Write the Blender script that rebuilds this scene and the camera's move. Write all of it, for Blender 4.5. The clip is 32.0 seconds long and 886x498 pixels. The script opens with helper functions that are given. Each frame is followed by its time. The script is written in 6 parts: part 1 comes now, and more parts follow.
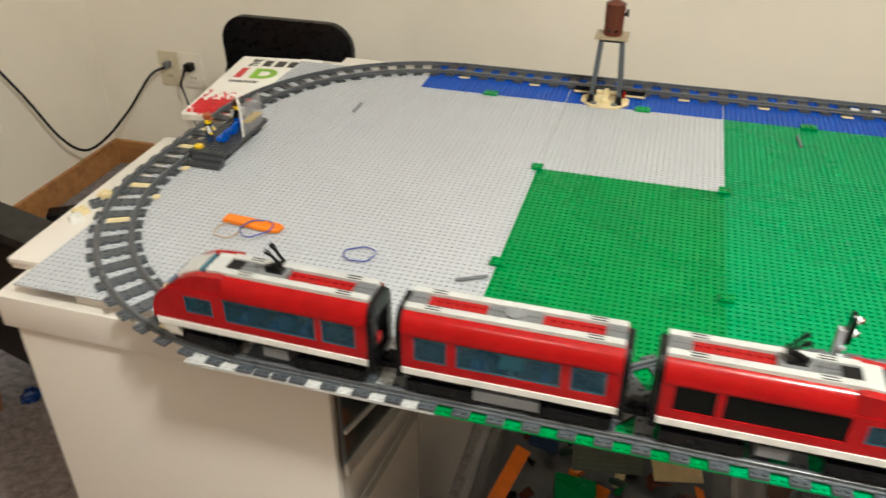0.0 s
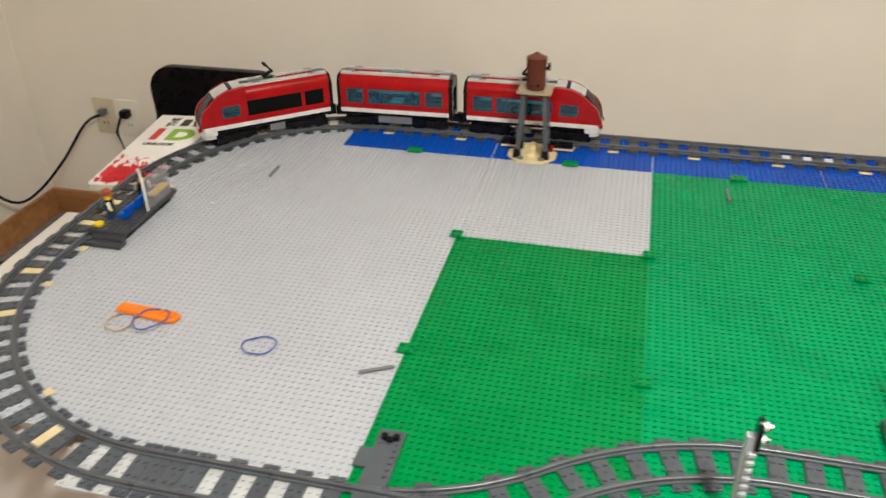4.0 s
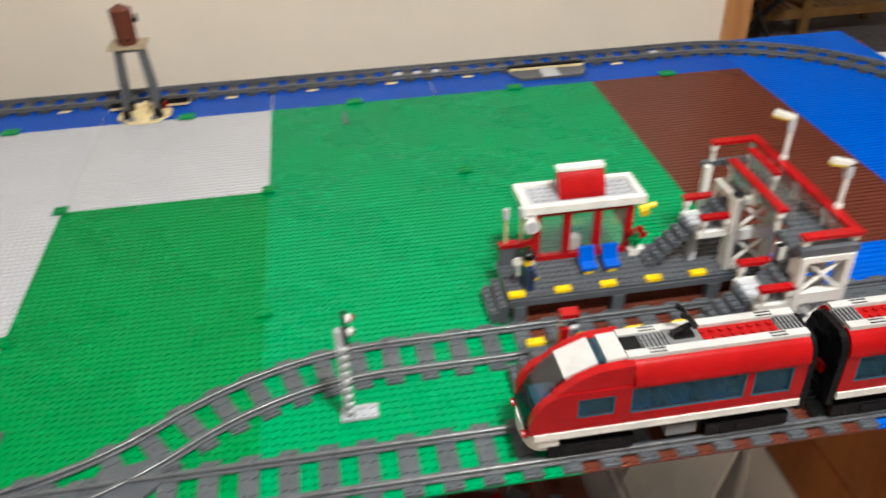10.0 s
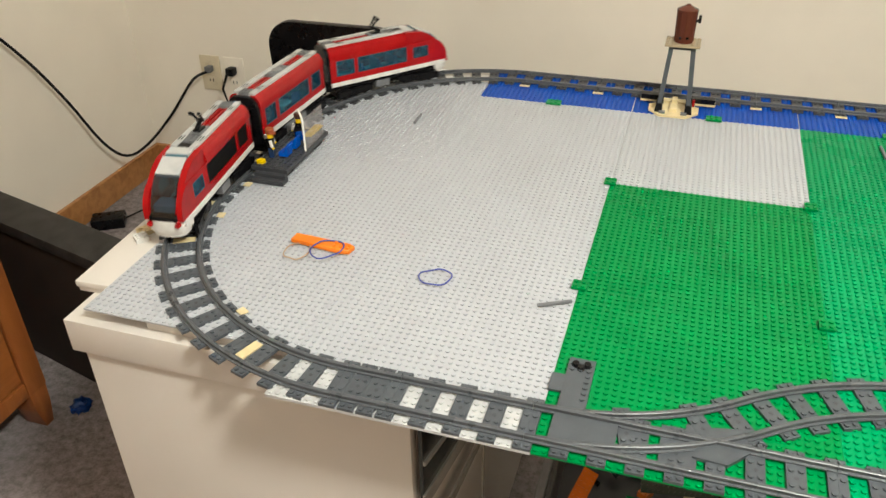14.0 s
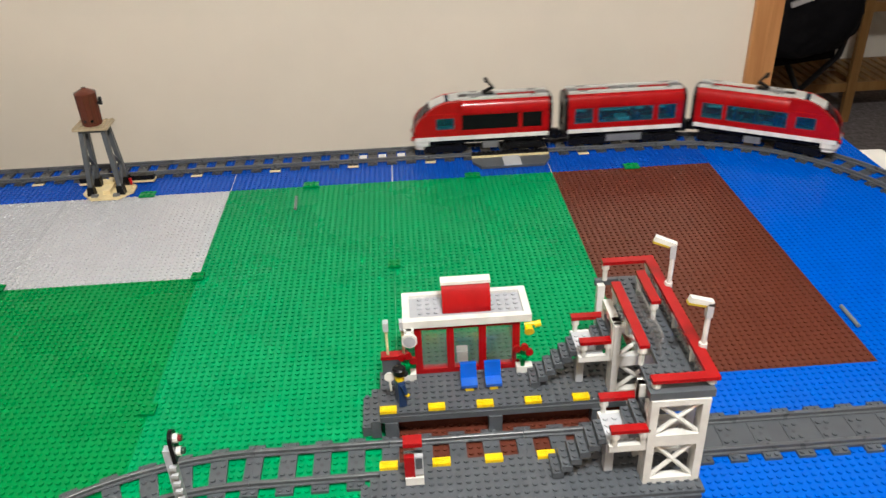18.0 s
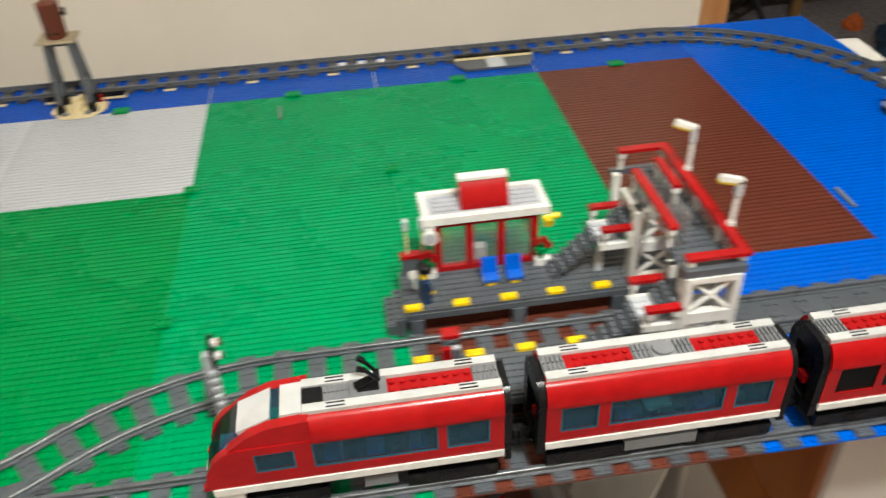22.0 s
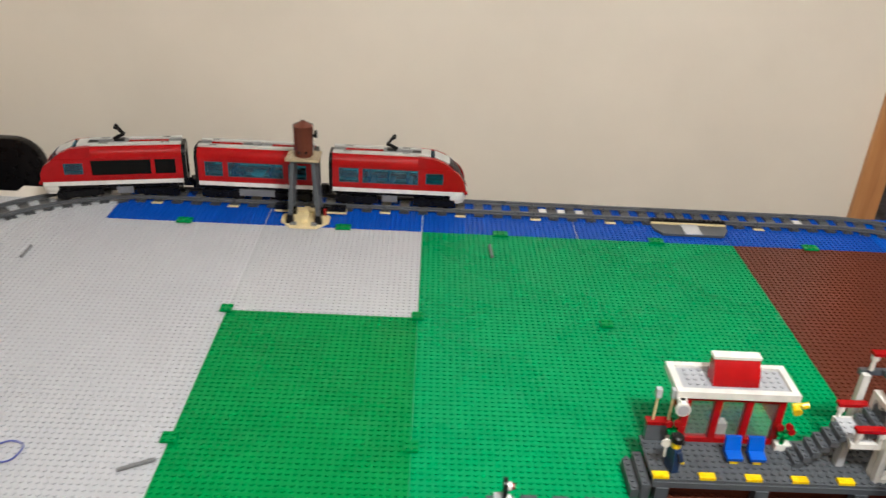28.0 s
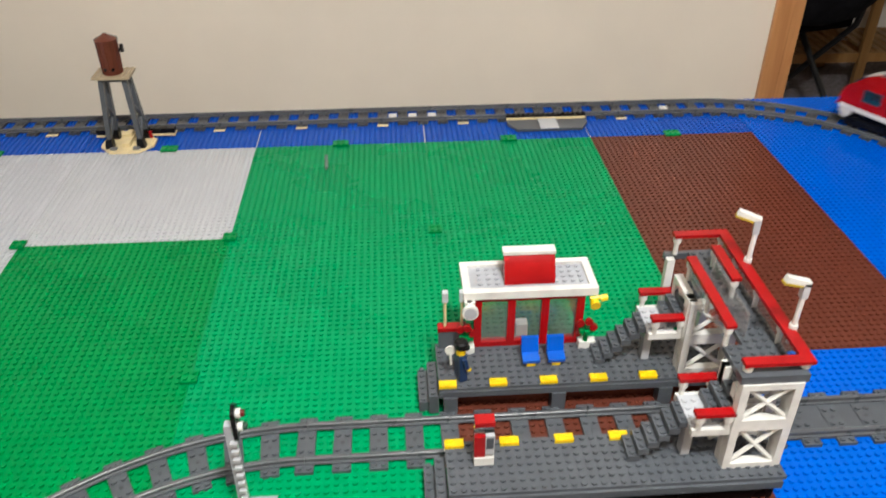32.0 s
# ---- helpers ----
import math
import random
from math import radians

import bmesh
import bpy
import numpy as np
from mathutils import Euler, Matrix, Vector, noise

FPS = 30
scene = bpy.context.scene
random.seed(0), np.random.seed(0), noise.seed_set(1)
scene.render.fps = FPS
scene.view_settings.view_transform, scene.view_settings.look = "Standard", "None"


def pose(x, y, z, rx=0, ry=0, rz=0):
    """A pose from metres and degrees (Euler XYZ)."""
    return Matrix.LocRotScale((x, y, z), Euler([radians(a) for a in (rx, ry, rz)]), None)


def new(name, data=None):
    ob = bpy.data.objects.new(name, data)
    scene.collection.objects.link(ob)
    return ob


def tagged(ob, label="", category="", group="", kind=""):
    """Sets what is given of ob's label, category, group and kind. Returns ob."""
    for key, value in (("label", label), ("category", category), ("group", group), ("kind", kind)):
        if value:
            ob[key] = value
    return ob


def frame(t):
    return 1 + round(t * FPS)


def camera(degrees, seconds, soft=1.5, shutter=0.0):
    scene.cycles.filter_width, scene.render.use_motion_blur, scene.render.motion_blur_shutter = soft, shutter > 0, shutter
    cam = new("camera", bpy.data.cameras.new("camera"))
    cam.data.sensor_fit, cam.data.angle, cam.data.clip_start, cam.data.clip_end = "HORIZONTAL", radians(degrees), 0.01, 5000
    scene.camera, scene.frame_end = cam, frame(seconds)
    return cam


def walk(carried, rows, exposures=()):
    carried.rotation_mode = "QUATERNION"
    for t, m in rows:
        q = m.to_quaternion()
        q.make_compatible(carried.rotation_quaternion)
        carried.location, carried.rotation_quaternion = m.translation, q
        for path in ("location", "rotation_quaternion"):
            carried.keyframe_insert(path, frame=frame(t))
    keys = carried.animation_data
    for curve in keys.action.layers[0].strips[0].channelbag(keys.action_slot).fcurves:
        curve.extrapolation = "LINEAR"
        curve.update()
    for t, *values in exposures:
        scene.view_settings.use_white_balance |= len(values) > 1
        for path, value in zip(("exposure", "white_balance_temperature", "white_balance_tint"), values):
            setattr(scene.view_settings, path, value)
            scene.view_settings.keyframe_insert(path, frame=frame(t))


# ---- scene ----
cam = camera(57.85, 32.0, soft=1.4, shutter=0.5)
PATH = [  # seconds, eye, yaw, pitch, roll
    (0, -0.1006, -1.0231, 1.2753, 16.08, -32.41, 0.14),
    (0.5, -0.1544, -1.0491, 1.2806, 18.74, -32.15, 0.18),
    (1, -0.1858, -1.0447, 1.2792, 19.65, -31.76, 0.83),
    (1.5, -0.2044, -1.0211, 1.2746, 19.51, -31.45, 1.55),
    (2, -0.1916, -1.0012, 1.2869, 18.35, -31.19, 2.17),
    (2.5, -0.1907, -0.9744, 1.2731, 18.40, -32.02, 1.38),
    (4.5, 0.0226, -0.9097, 1.3184, 11.17, -30.28, -1.12),
    (5, 0.0874, -0.8959, 1.3153, 6.68, -28.32, -0.75),
    (5.5, 0.1715, -0.8807, 1.3216, -2.30, -27.48, -0.08),
    (6, 0.2699, -0.8738, 1.3373, -10.39, -27.14, -0.66),
    (6.5, 0.3613, -0.8551, 1.3402, -19.20, -27.06, -0.95),
    (7, 0.4561, -0.8535, 1.3299, -26.50, -27.00, -1.47),
    (7.5, 0.4762, -0.8527, 1.3242, -30.28, -27.52, -1.52),
    (8, 0.4423, -0.8602, 1.3274, -29.75, -28.10, -1.33),
    (8.5, 0.3954, -0.8733, 1.3110, -26.29, -29.20, -1.06),
    (9, 0.3020, -0.8814, 1.3031, -21.12, -30.66, -0.90),
    (9.5, 0.1843, -0.8891, 1.2875, -15.17, -32.40, -1.12),
    (10, 0.0892, -0.9211, 1.2679, -8.25, -33.96, -1.86),
    (10.5, -0.0019, -0.9503, 1.2543, -0.11, -34.79, -2.97),
    (11, -0.0777, -0.9743, 1.2531, 7.41, -35.02, -3.61),
    (11.5, -0.1356, -0.9999, 1.2623, 13.10, -34.71, -3.58),
    (12, -0.1607, -1.0147, 1.2659, 16.54, -33.91, -2.77),
    (12.5, -0.1727, -1.0134, 1.2726, 18.09, -33.30, -1.91),
    (13, -0.1740, -1.0141, 1.2772, 18.05, -32.75, -1.17),
    (13.5, -0.1755, -1.0114, 1.2807, 18.18, -32.70, -1.02),
    (15.5, -0.0822, -0.9367, 1.2901, 16.68, -32.52, -1.32),
    (16, -0.0048, -0.9272, 1.3011, 13.59, -31.59, -1.23),
    (16.5, 0.1012, -0.8886, 1.3002, 8.97, -30.65, -1.33),
    (17, 0.2134, -0.8773, 1.3110, 3.70, -30.09, -1.76),
    (17.5, 0.2697, -0.8803, 1.3058, 0.04, -30.02, -2.17),
    (18, 0.2799, -0.9010, 1.3119, -2.59, -30.48, -2.26),
    (18.5, 0.2733, -0.9073, 1.3218, -3.73, -31.34, -2.28),
    (19, 0.2719, -0.8843, 1.3181, -5.30, -31.78, -2.02),
    (19.5, 0.2710, -0.8793, 1.3099, -7.41, -32.71, -2.30),
    (20, 0.3007, -0.8892, 1.3042, -11.64, -33.45, -2.10),
    (20.5, 0.3642, -0.9003, 1.2992, -15.63, -34.22, -2.36),
    (21, 0.3918, -0.9082, 1.2862, -18.16, -35.33, -2.12),
    (21.5, 0.3283, -0.9024, 1.2854, -13.37, -35.94, -2.64),
    (22, 0.2073, -0.9007, 1.2899, -6.98, -36.22, -2.57),
    (22.5, 0.0873, -0.9121, 1.2849, -0.49, -35.65, -2.81),
    (23, -0.0295, -0.9503, 1.2832, 6.54, -35.13, -3.25),
    (23.5, -0.1371, -0.9897, 1.3062, 12.86, -33.68, -3.19),
    (24, -0.1921, -1.0238, 1.2962, 18.13, -33.00, -2.89),
    (24.5, -0.2199, -1.0296, 1.2935, 22.18, -32.09, -2.49),
    (26.5, -0.1650, -0.9997, 1.3351, 13.63, -29.71, 1.53),
    (27, -0.1026, -0.9645, 1.3440, 7.72, -29.28, 2.50),
    (27.5, -0.0390, -0.9346, 1.3451, 2.44, -28.27, 3.05),
    (28, 0.0049, -0.9108, 1.3512, -1.52, -28.00, 3.24),
    (28.5, 0.0531, -0.8895, 1.3433, -4.38, -28.04, 3.12),
    (29, 0.1021, -0.8595, 1.3388, -6.75, -28.11, 3.01),
    (29.5, 0.1483, -0.8472, 1.3319, -7.96, -28.24, 2.54),
    (30, 0.1933, -0.8463, 1.3306, -8.98, -28.46, 2.47),
    (30.5, 0.2051, -0.8432, 1.3222, -8.70, -28.99, 2.26),
    (31, 0.2032, -0.8434, 1.3138, -7.65, -30.03, 1.73),
    (31.5, 0.2045, -0.8526, 1.3133, -6.43, -31.28, 1.15),
    (32, 0.2071, -0.8569, 1.2978, -3.90, -33.35, -0.10),
]
# seconds, stops, white balance
EXPOSURES = [(0, 0.06, 6350, 4), (1, 0.18, 6350, 4), (2, 0.07, 6320, 5), (3, 0.05, 6300, 6), (5, -0.17, 6200, 10), (6, -0.07, 5950, 10), (7, 0.09, 5900, 10), (9, 0.03, 5950, 10), (10, 0.0, 6150, 10), (12, 0.12, 6400, 4), (13.5, 0.14, 6400, 4), (16, 0.0, 6400, 10), (17, -0.14, 6300, 10), (18, -0.08, 6200, 10), (20, -0.07, 6200, 9), (21, -0.09, 6150, 7), (22, -0.06, 6250, 6), (24, 0.05, 6400, 5), (28, -0.14, 6150, 10), (32, -0.07, 6100, 10)]
walk(cam, [(t, pose(x, y, z, 0, 0, yaw) @ pose(0, 0, 0, 90 + pitch) @ pose(0, 0, 0, 0, 0, roll)) for t, x, y, z, yaw, pitch, roll in PATH], EXPOSURES)

# ---- world and light ----
K = 0.008          # one stud in metres
TOP = 0.76         # height of the upper side of the baseplates
WALL_Y = 1.15      # back wall
LEFT_X, RIGHT_X, FRONT_Y, CEIL = -1.93, 2.75, -2.6, 2.45

world = bpy.data.worlds.new("night_room")
scene.world = world
world.use_nodes = True
world.node_tree.nodes["Background"].inputs[0].default_value = (0.97, 0.94, 0.88, 1)
world.node_tree.nodes["Background"].inputs[1].default_value = 0.05


def bulb(name, m, radius, watts, colour):
    data = bpy.data.lights.new(name, "POINT")
    data.shadow_soft_size, data.energy, data.color = radius, watts, colour
    ob = new(name, data)
    ob.matrix_world = m
    return ob


# ceiling lights: x, y, watts; the second is an added, unseen fill
LAMPS = [(0.46, -1.04, 126.0), (-0.4, -2.1, 9.0)]
for lx, ly, watts in LAMPS:
    bulb("ceiling_light_glow", pose(lx, ly, CEIL - 0.2), 0.1, watts, (0.965, 0.93, 0.85))
scene.view_settings.exposure = 0.0

# ---- materials ----


def mat(name, colour, rough=0.5, metal=0.0, spec=0.5, vary=0.06, scale=40.0, bump=0.0, bump_scale=400.0, transmission=0.0, alpha=1.0, emit=0.0, colour2=None, coat=0.0, per_object=0.0, rough_vary=0.06):
    m = bpy.data.materials.new(name)
    m.use_nodes = True
    nt = m.node_tree
    b = nt.nodes["Principled BSDF"]
    co = nt.nodes.new("ShaderNodeTexCoord")
    n1 = nt.nodes.new("ShaderNodeTexNoise")
    n1.inputs["Scale"].default_value, n1.inputs["Detail"].default_value = scale, 5.0
    nt.links.new(co.outputs["Object"], n1.inputs["Vector"])
    mix = nt.nodes.new("ShaderNodeMix")
    mix.data_type = "RGBA"
    c2 = colour2 or tuple(max(0.0, c * (1 - 2.2 * vary)) for c in colour)
    hi = colour if colour2 else tuple(min(1.0, c * (1 + vary)) for c in colour)
    mix.inputs["A"].default_value, mix.inputs["B"].default_value = (*c2, 1), (*hi, 1)
    ramp = nt.nodes.new("ShaderNodeMapRange")
    ramp.inputs["From Min"].default_value, ramp.inputs["From Max"].default_value = 0.32, 0.62
    nt.links.new(n1.outputs["Fac"], ramp.inputs["Value"])
    nt.links.new(ramp.outputs["Result"], mix.inputs["Factor"])
    out = mix.outputs["Result"]
    if per_object:
        info = nt.nodes.new("ShaderNodeObjectInfo")
        hsv = nt.nodes.new("ShaderNodeHueSaturation")
        mr = nt.nodes.new("ShaderNodeMapRange")
        mr.inputs["To Min"].default_value, mr.inputs["To Max"].default_value = 1 - per_object, 1 + per_object
        nt.links.new(info.outputs["Random"], mr.inputs["Value"])
        nt.links.new(mr.outputs["Result"], hsv.inputs["Value"])
        nt.links.new(out, hsv.inputs["Color"])
        out = hsv.outputs["Color"]
    nt.links.new(out, b.inputs["Base Color"])
    rr = nt.nodes.new("ShaderNodeMapRange")
    rr.inputs["To Min"].default_value, rr.inputs["To Max"].default_value = max(0.02, rough - rough_vary), min(1.0, rough + rough_vary)
    n2 = nt.nodes.new("ShaderNodeTexNoise")
    n2.inputs["Scale"].default_value, n2.inputs["Detail"].default_value = bump_scale, 3.0
    nt.links.new(co.outputs["Object"], n2.inputs["Vector"])
    nt.links.new(n1.outputs["Fac"], rr.inputs["Value"])
    nt.links.new(rr.outputs["Result"], b.inputs["Roughness"])
    b.inputs["Metallic"].default_value, b.inputs["Specular IOR Level"].default_value = metal, spec
    b.inputs["Transmission Weight"].default_value, b.inputs["Alpha"].default_value = transmission, alpha
    b.inputs["Coat Weight"].default_value = coat
    if emit:
        b.inputs["Emission Color"].default_value, b.inputs["Emission Strength"].default_value = (*colour, 1), emit
    if bump:
        bp = nt.nodes.new("ShaderNodeBump")
        bp.inputs["Strength"].default_value, bp.inputs["Distance"].default_value = bump, 0.001
        nt.links.new(n2.outputs["Fac"], bp.inputs["Height"])
        nt.links.new(bp.outputs["Normal"], b.inputs["Normal"])
    return m


def abs_plastic(name, colour, rough=0.28, **kw):
    return mat(name, colour, rough, vary=kw.pop("vary", 0.05), scale=kw.pop("scale", 60.0), bump=kw.pop("bump", 0.06), bump_scale=kw.pop("bump_scale", 900.0), **kw)


def wood(name, light, dark, rough=0.4, along="Z", scale=9.0):
    m = mat(name, light, rough, colour2=dark, bump=0.15, bump_scale=120.0)
    nt = m.node_tree
    n1 = next(n for n in nt.nodes if n.type == "TEX_NOISE")
    co = next(n for n in nt.nodes if n.type == "TEX_COORD")
    mp = nt.nodes.new("ShaderNodeMapping")
    s = {"X": (0.08, 1, 1), "Y": (1, 0.08, 1), "Z": (1, 1, 0.08)}[along]
    mp.inputs["Scale"].default_value = s
    nt.links.new(co.outputs["Object"], mp.inputs["Vector"])
    nt.links.new(mp.outputs["Vector"], n1.inputs["Vector"])
    n1.inputs["Scale"].default_value, n1.inputs["Detail"].default_value, n1.inputs["Distortion"].default_value = scale * 4, 6.0, 0.6
    return m


M_GREY = abs_plastic("light_grey_plastic", (0.44, 0.455, 0.49), 0.3, per_object=0.015, vary=0.012, scale=8.0, bump=0.0)
M_PALE = abs_plastic("pale_grey_plastic", (0.455, 0.47, 0.50), 0.24, per_object=0.015, vary=0.012, scale=8.0, bump=0.0)
M_GREEN = abs_plastic("bright_green_plastic", (0.0, 0.245, 0.082), 0.28, per_object=0.02, vary=0.012, spec=0.15, scale=10.0, bump=0.0)
M_GREEN2 = abs_plastic("green_plastic", (0.0, 0.205, 0.047), 0.28, per_object=0.02, vary=0.012, spec=0.15, scale=10.0, bump=0.0)
M_BROWN = abs_plastic("reddish_brown_plastic", (0.108, 0.029, 0.017), 0.24, per_object=0.03, vary=0.015, spec=0.32, scale=10.0, bump=0.0)
M_BLUE = abs_plastic("blue_plastic", (0.004, 0.068, 0.40), 0.25, per_object=0.02, vary=0.012, spec=0.16, scale=10.0, bump=0.0)
M_BLUE2 = abs_plastic("azure_blue_plastic", (0.0, 0.094, 0.52), 0.2, vary=0.012, spec=0.28, scale=10.0, bump=0.0)
M_DBG = abs_plastic("dark_grey_plastic", (0.072, 0.081, 0.094), 0.35, per_object=0.06)
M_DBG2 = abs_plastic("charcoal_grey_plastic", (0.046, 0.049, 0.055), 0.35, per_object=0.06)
M_RAIL = abs_plastic("grey_rail_plastic", (0.078, 0.084, 0.094), 0.29)
M_BLACK = abs_plastic("black_plastic", (0.005, 0.005, 0.006), 0.28, spec=0.2)
M_WHITE = abs_plastic("white_plastic", (0.70, 0.695, 0.665), 0.25, per_object=0.02)
M_RED = abs_plastic("red_plastic", (0.31, 0.0035, 0.005), 0.2, spec=0.33, per_object=0.02)
M_YELLOW = abs_plastic("yellow_plastic", (0.82, 0.55, 0.0), 0.28)
M_TAN = abs_plastic("tan_plastic", (0.70, 0.58, 0.33), 0.32)
M_CHAIRBLUE = abs_plastic("royal_blue_plastic", (0.0, 0.085, 0.50), 0.25)
M_NAVY = abs_plastic("navy_plastic", (0.01, 0.03, 0.09), 0.3)
M_ORANGE = abs_plastic("orange_plastic", (0.85, 0.20, 0.005), 0.3)


def thin_glass(name, tint, gloss=0.07, rough=0.05, body=0.0, dye=(1, 1, 1)):
    """A thin clear or tinted pane: straight through, with a little gloss and some dyed body."""
    m = bpy.data.materials.new(name)
    m.use_nodes = True
    nt = m.node_tree
    nt.nodes.remove(nt.nodes["Principled BSDF"])
    clear, shine, dull = nt.nodes.new("ShaderNodeBsdfTransparent"), nt.nodes.new("ShaderNodeBsdfGlossy"), nt.nodes.new("ShaderNodeBsdfDiffuse")
    clear.inputs["Color"].default_value, dull.inputs["Color"].default_value = (*tint, 1), (*dye, 1)
    shine.inputs["Color"].default_value, shine.inputs["Roughness"].default_value = (0.9, 0.95, 1.0, 1), rough
    out = clear.outputs["BSDF"]
    for share, layer in ((body, dull), (gloss, shine)):
        mix = nt.nodes.new("ShaderNodeMixShader")
        mix.inputs["Fac"].default_value = share
        nt.links.new(out, mix.inputs[1])
        nt.links.new(layer.outputs["BSDF"], mix.inputs[2])
        out = mix.outputs["Shader"]
    nt.links.new(out, nt.nodes["Material Output"].inputs["Surface"])
    return m


M_TBLUE = thin_glass("blue_tinted_glazing", (0.48, 0.84, 0.92), 0.06, 0.05, 0.16, (0.015, 0.12, 0.21))
M_SMOKE = thin_glass("smoky_glazing", (0.50, 0.60, 0.70), 0.12)
# the grey body stands in for whitish reflections on the shelter panes
M_PANE = thin_glass("clear_toy_pane", (0.93, 0.95, 0.94), 0.12, 0.2, 0.07, (0.65, 0.65, 0.65))
M_FROST = thin_glass("frosted_toy_pane", (0.9, 0.9, 0.9), 0.08, 0.2, 0.16, (0.75, 0.70, 0.69))
M_DARKPANE = abs_plastic("black_window_print", (0.003, 0.004, 0.004), 0.45, spec=0.1)
M_CLEAR = mat("clear_plastic", (0.92, 0.95, 0.97), 0.05, transmission=0.95, vary=0.01)
M_MILK = mat("milky_clear_plastic", (0.88, 0.89, 0.90), 0.12, transmission=0.88, vary=0.02)
for thin in (M_CLEAR, M_MILK):
    thin.node_tree.nodes["Principled BSDF"].inputs["IOR"].default_value = 1.15
M_MILKY = mat("pale_plastic_edge", (0.42, 0.41, 0.38), 0.2, vary=0.05)
M_DARKGREEN = abs_plastic("dark_green_plastic", (0.02, 0.05, 0.035), 0.3)
M_WALL = mat("cream_wall_paint", (0.90, 0.845, 0.745), 0.75, vary=0.02, scale=3.0, bump=0.25, bump_scale=160.0)
# the room's cream paint again, darkened a little for the hall's shade
M_WALL2 = mat("darkened_hall_wall_paint", (0.84, 0.79, 0.70), 0.75, vary=0.03, scale=3.0, bump=0.25, bump_scale=160.0)
# for unseen walls only: a dark wood tone added to cut bounced light
M_DIMWALL = wood("bounce_cutting_wall", (0.36, 0.25, 0.15), (0.27, 0.17, 0.09), 0.5)
# ceiling out of view, greyed so that it bounces less light
M_CEIL = mat("greyed_ceiling_paint", (0.62, 0.59, 0.55), 0.85, vary=0.02, scale=3.0)
M_CARPET = mat("grey_brown_carpet", (0.36, 0.325, 0.33), 0.95, colour2=(0.11, 0.097, 0.098), scale=48.0, bump=1.0, bump_scale=600.0, spec=0.1)
carpet_grain = M_CARPET.node_tree.nodes["Noise Texture"]
carpet_grain.inputs["Detail"].default_value, carpet_grain.inputs["Roughness"].default_value = 9.0, 0.82
M_TRIM = wood("honey_oak_trim", (0.60, 0.30, 0.12), (0.47, 0.21, 0.075), 0.35)
M_BASE = wood("oak_baseboard", (0.46, 0.225, 0.08), (0.33, 0.145, 0.05), 0.4, "X")
M_DOOR = wood("birch_veneer_door", (0.60, 0.335, 0.15), (0.49, 0.26, 0.108), 0.4)
M_DRESSER = wood("orange_stained_pine", (0.34, 0.115, 0.03), (0.24, 0.075, 0.018), 0.35)
M_DRESSER2 = wood("orange_pine_drawer", (0.40, 0.14, 0.035), (0.29, 0.095, 0.022), 0.35, "Y")
M_SHELF = wood("bamboo_shelf_wood", (0.34, 0.19, 0.065), (0.25, 0.125, 0.04), 0.4)
M_LAMINATE = mat("white_laminate", (0.67, 0.63, 0.585), 0.3, vary=0.015, scale=2.0, bump=0.05, bump_scale=60.0)

M_BLKMETAL = mat("black_coated_metal", (0.012, 0.012, 0.013), 0.4, vary=0.1)
M_BLKFAB = mat("black_fabric", (0.005, 0.005, 0.007), 0.8, spec=0.15, vary=0.2, scale=200.0, bump=0.4)
M_IVORY = mat("ivory_outlet_plastic", (0.68, 0.60, 0.44), 0.35, vary=0.02)
M_PAPER = mat("white_paper", (0.80, 0.78, 0.74), 0.5, vary=0.03, scale=20.0)

# ---- mesh helpers, in studs unless said otherwise ----


def box(bm, x0, x1, y0, y1, z0, z1, k=K):
    v = [bm.verts.new((x * k, y * k, z * k)) for z in (z0, z1) for y in (y0, y1) for x in (x0, x1)]
    for f in ((0, 2, 3, 1), (4, 5, 7, 6), (0, 1, 5, 4), (1, 3, 7, 5), (3, 2, 6, 7), (2, 0, 4, 6)):
        bm.faces.new([v[i] for i in f])
    return v


def rod(bm, a, b, r0, r1=None, n=10, k=K):
    a, b = Vector(a) * k, Vector(b) * k
    q = (b - a).to_track_quat("Z", "Y").to_matrix()
    r1 = r0 if r1 is None else r1
    rings = []
    for c, r in ((a, r0), (b, r1)):
        rings.append([bm.verts.new(c + q @ Vector((r * k * math.cos(2 * math.pi * i / n), r * k * math.sin(2 * math.pi * i / n), 0))) for i in range(n)])
    for i in range(n):
        bm.faces.new((rings[0][i], rings[0][(i + 1) % n], rings[1][(i + 1) % n], rings[1][i]))
    bm.faces.new(rings[0][::-1])
    bm.faces.new(rings[1])


def prism(bm, outline, a, b, axis="y", k=K):
    """A closed outline of (p, q) pushed along an axis from a to b."""
    put = {"x": lambda p, q, s: (s, p, q), "y": lambda p, q, s: (p, s, q), "z": lambda p, q, s: (p, q, s)}[axis]
    r = [[bm.verts.new(Vector(put(p, q, s)) * k) for p, q in outline] for s in (a, b)]
    n = len(outline)
    for i in range(n):
        bm.faces.new((r[0][i], r[0][(i + 1) % n], r[1][(i + 1) % n], r[1][i]))
    bm.faces.new(r[0][::-1])
    bm.faces.new(r[1])


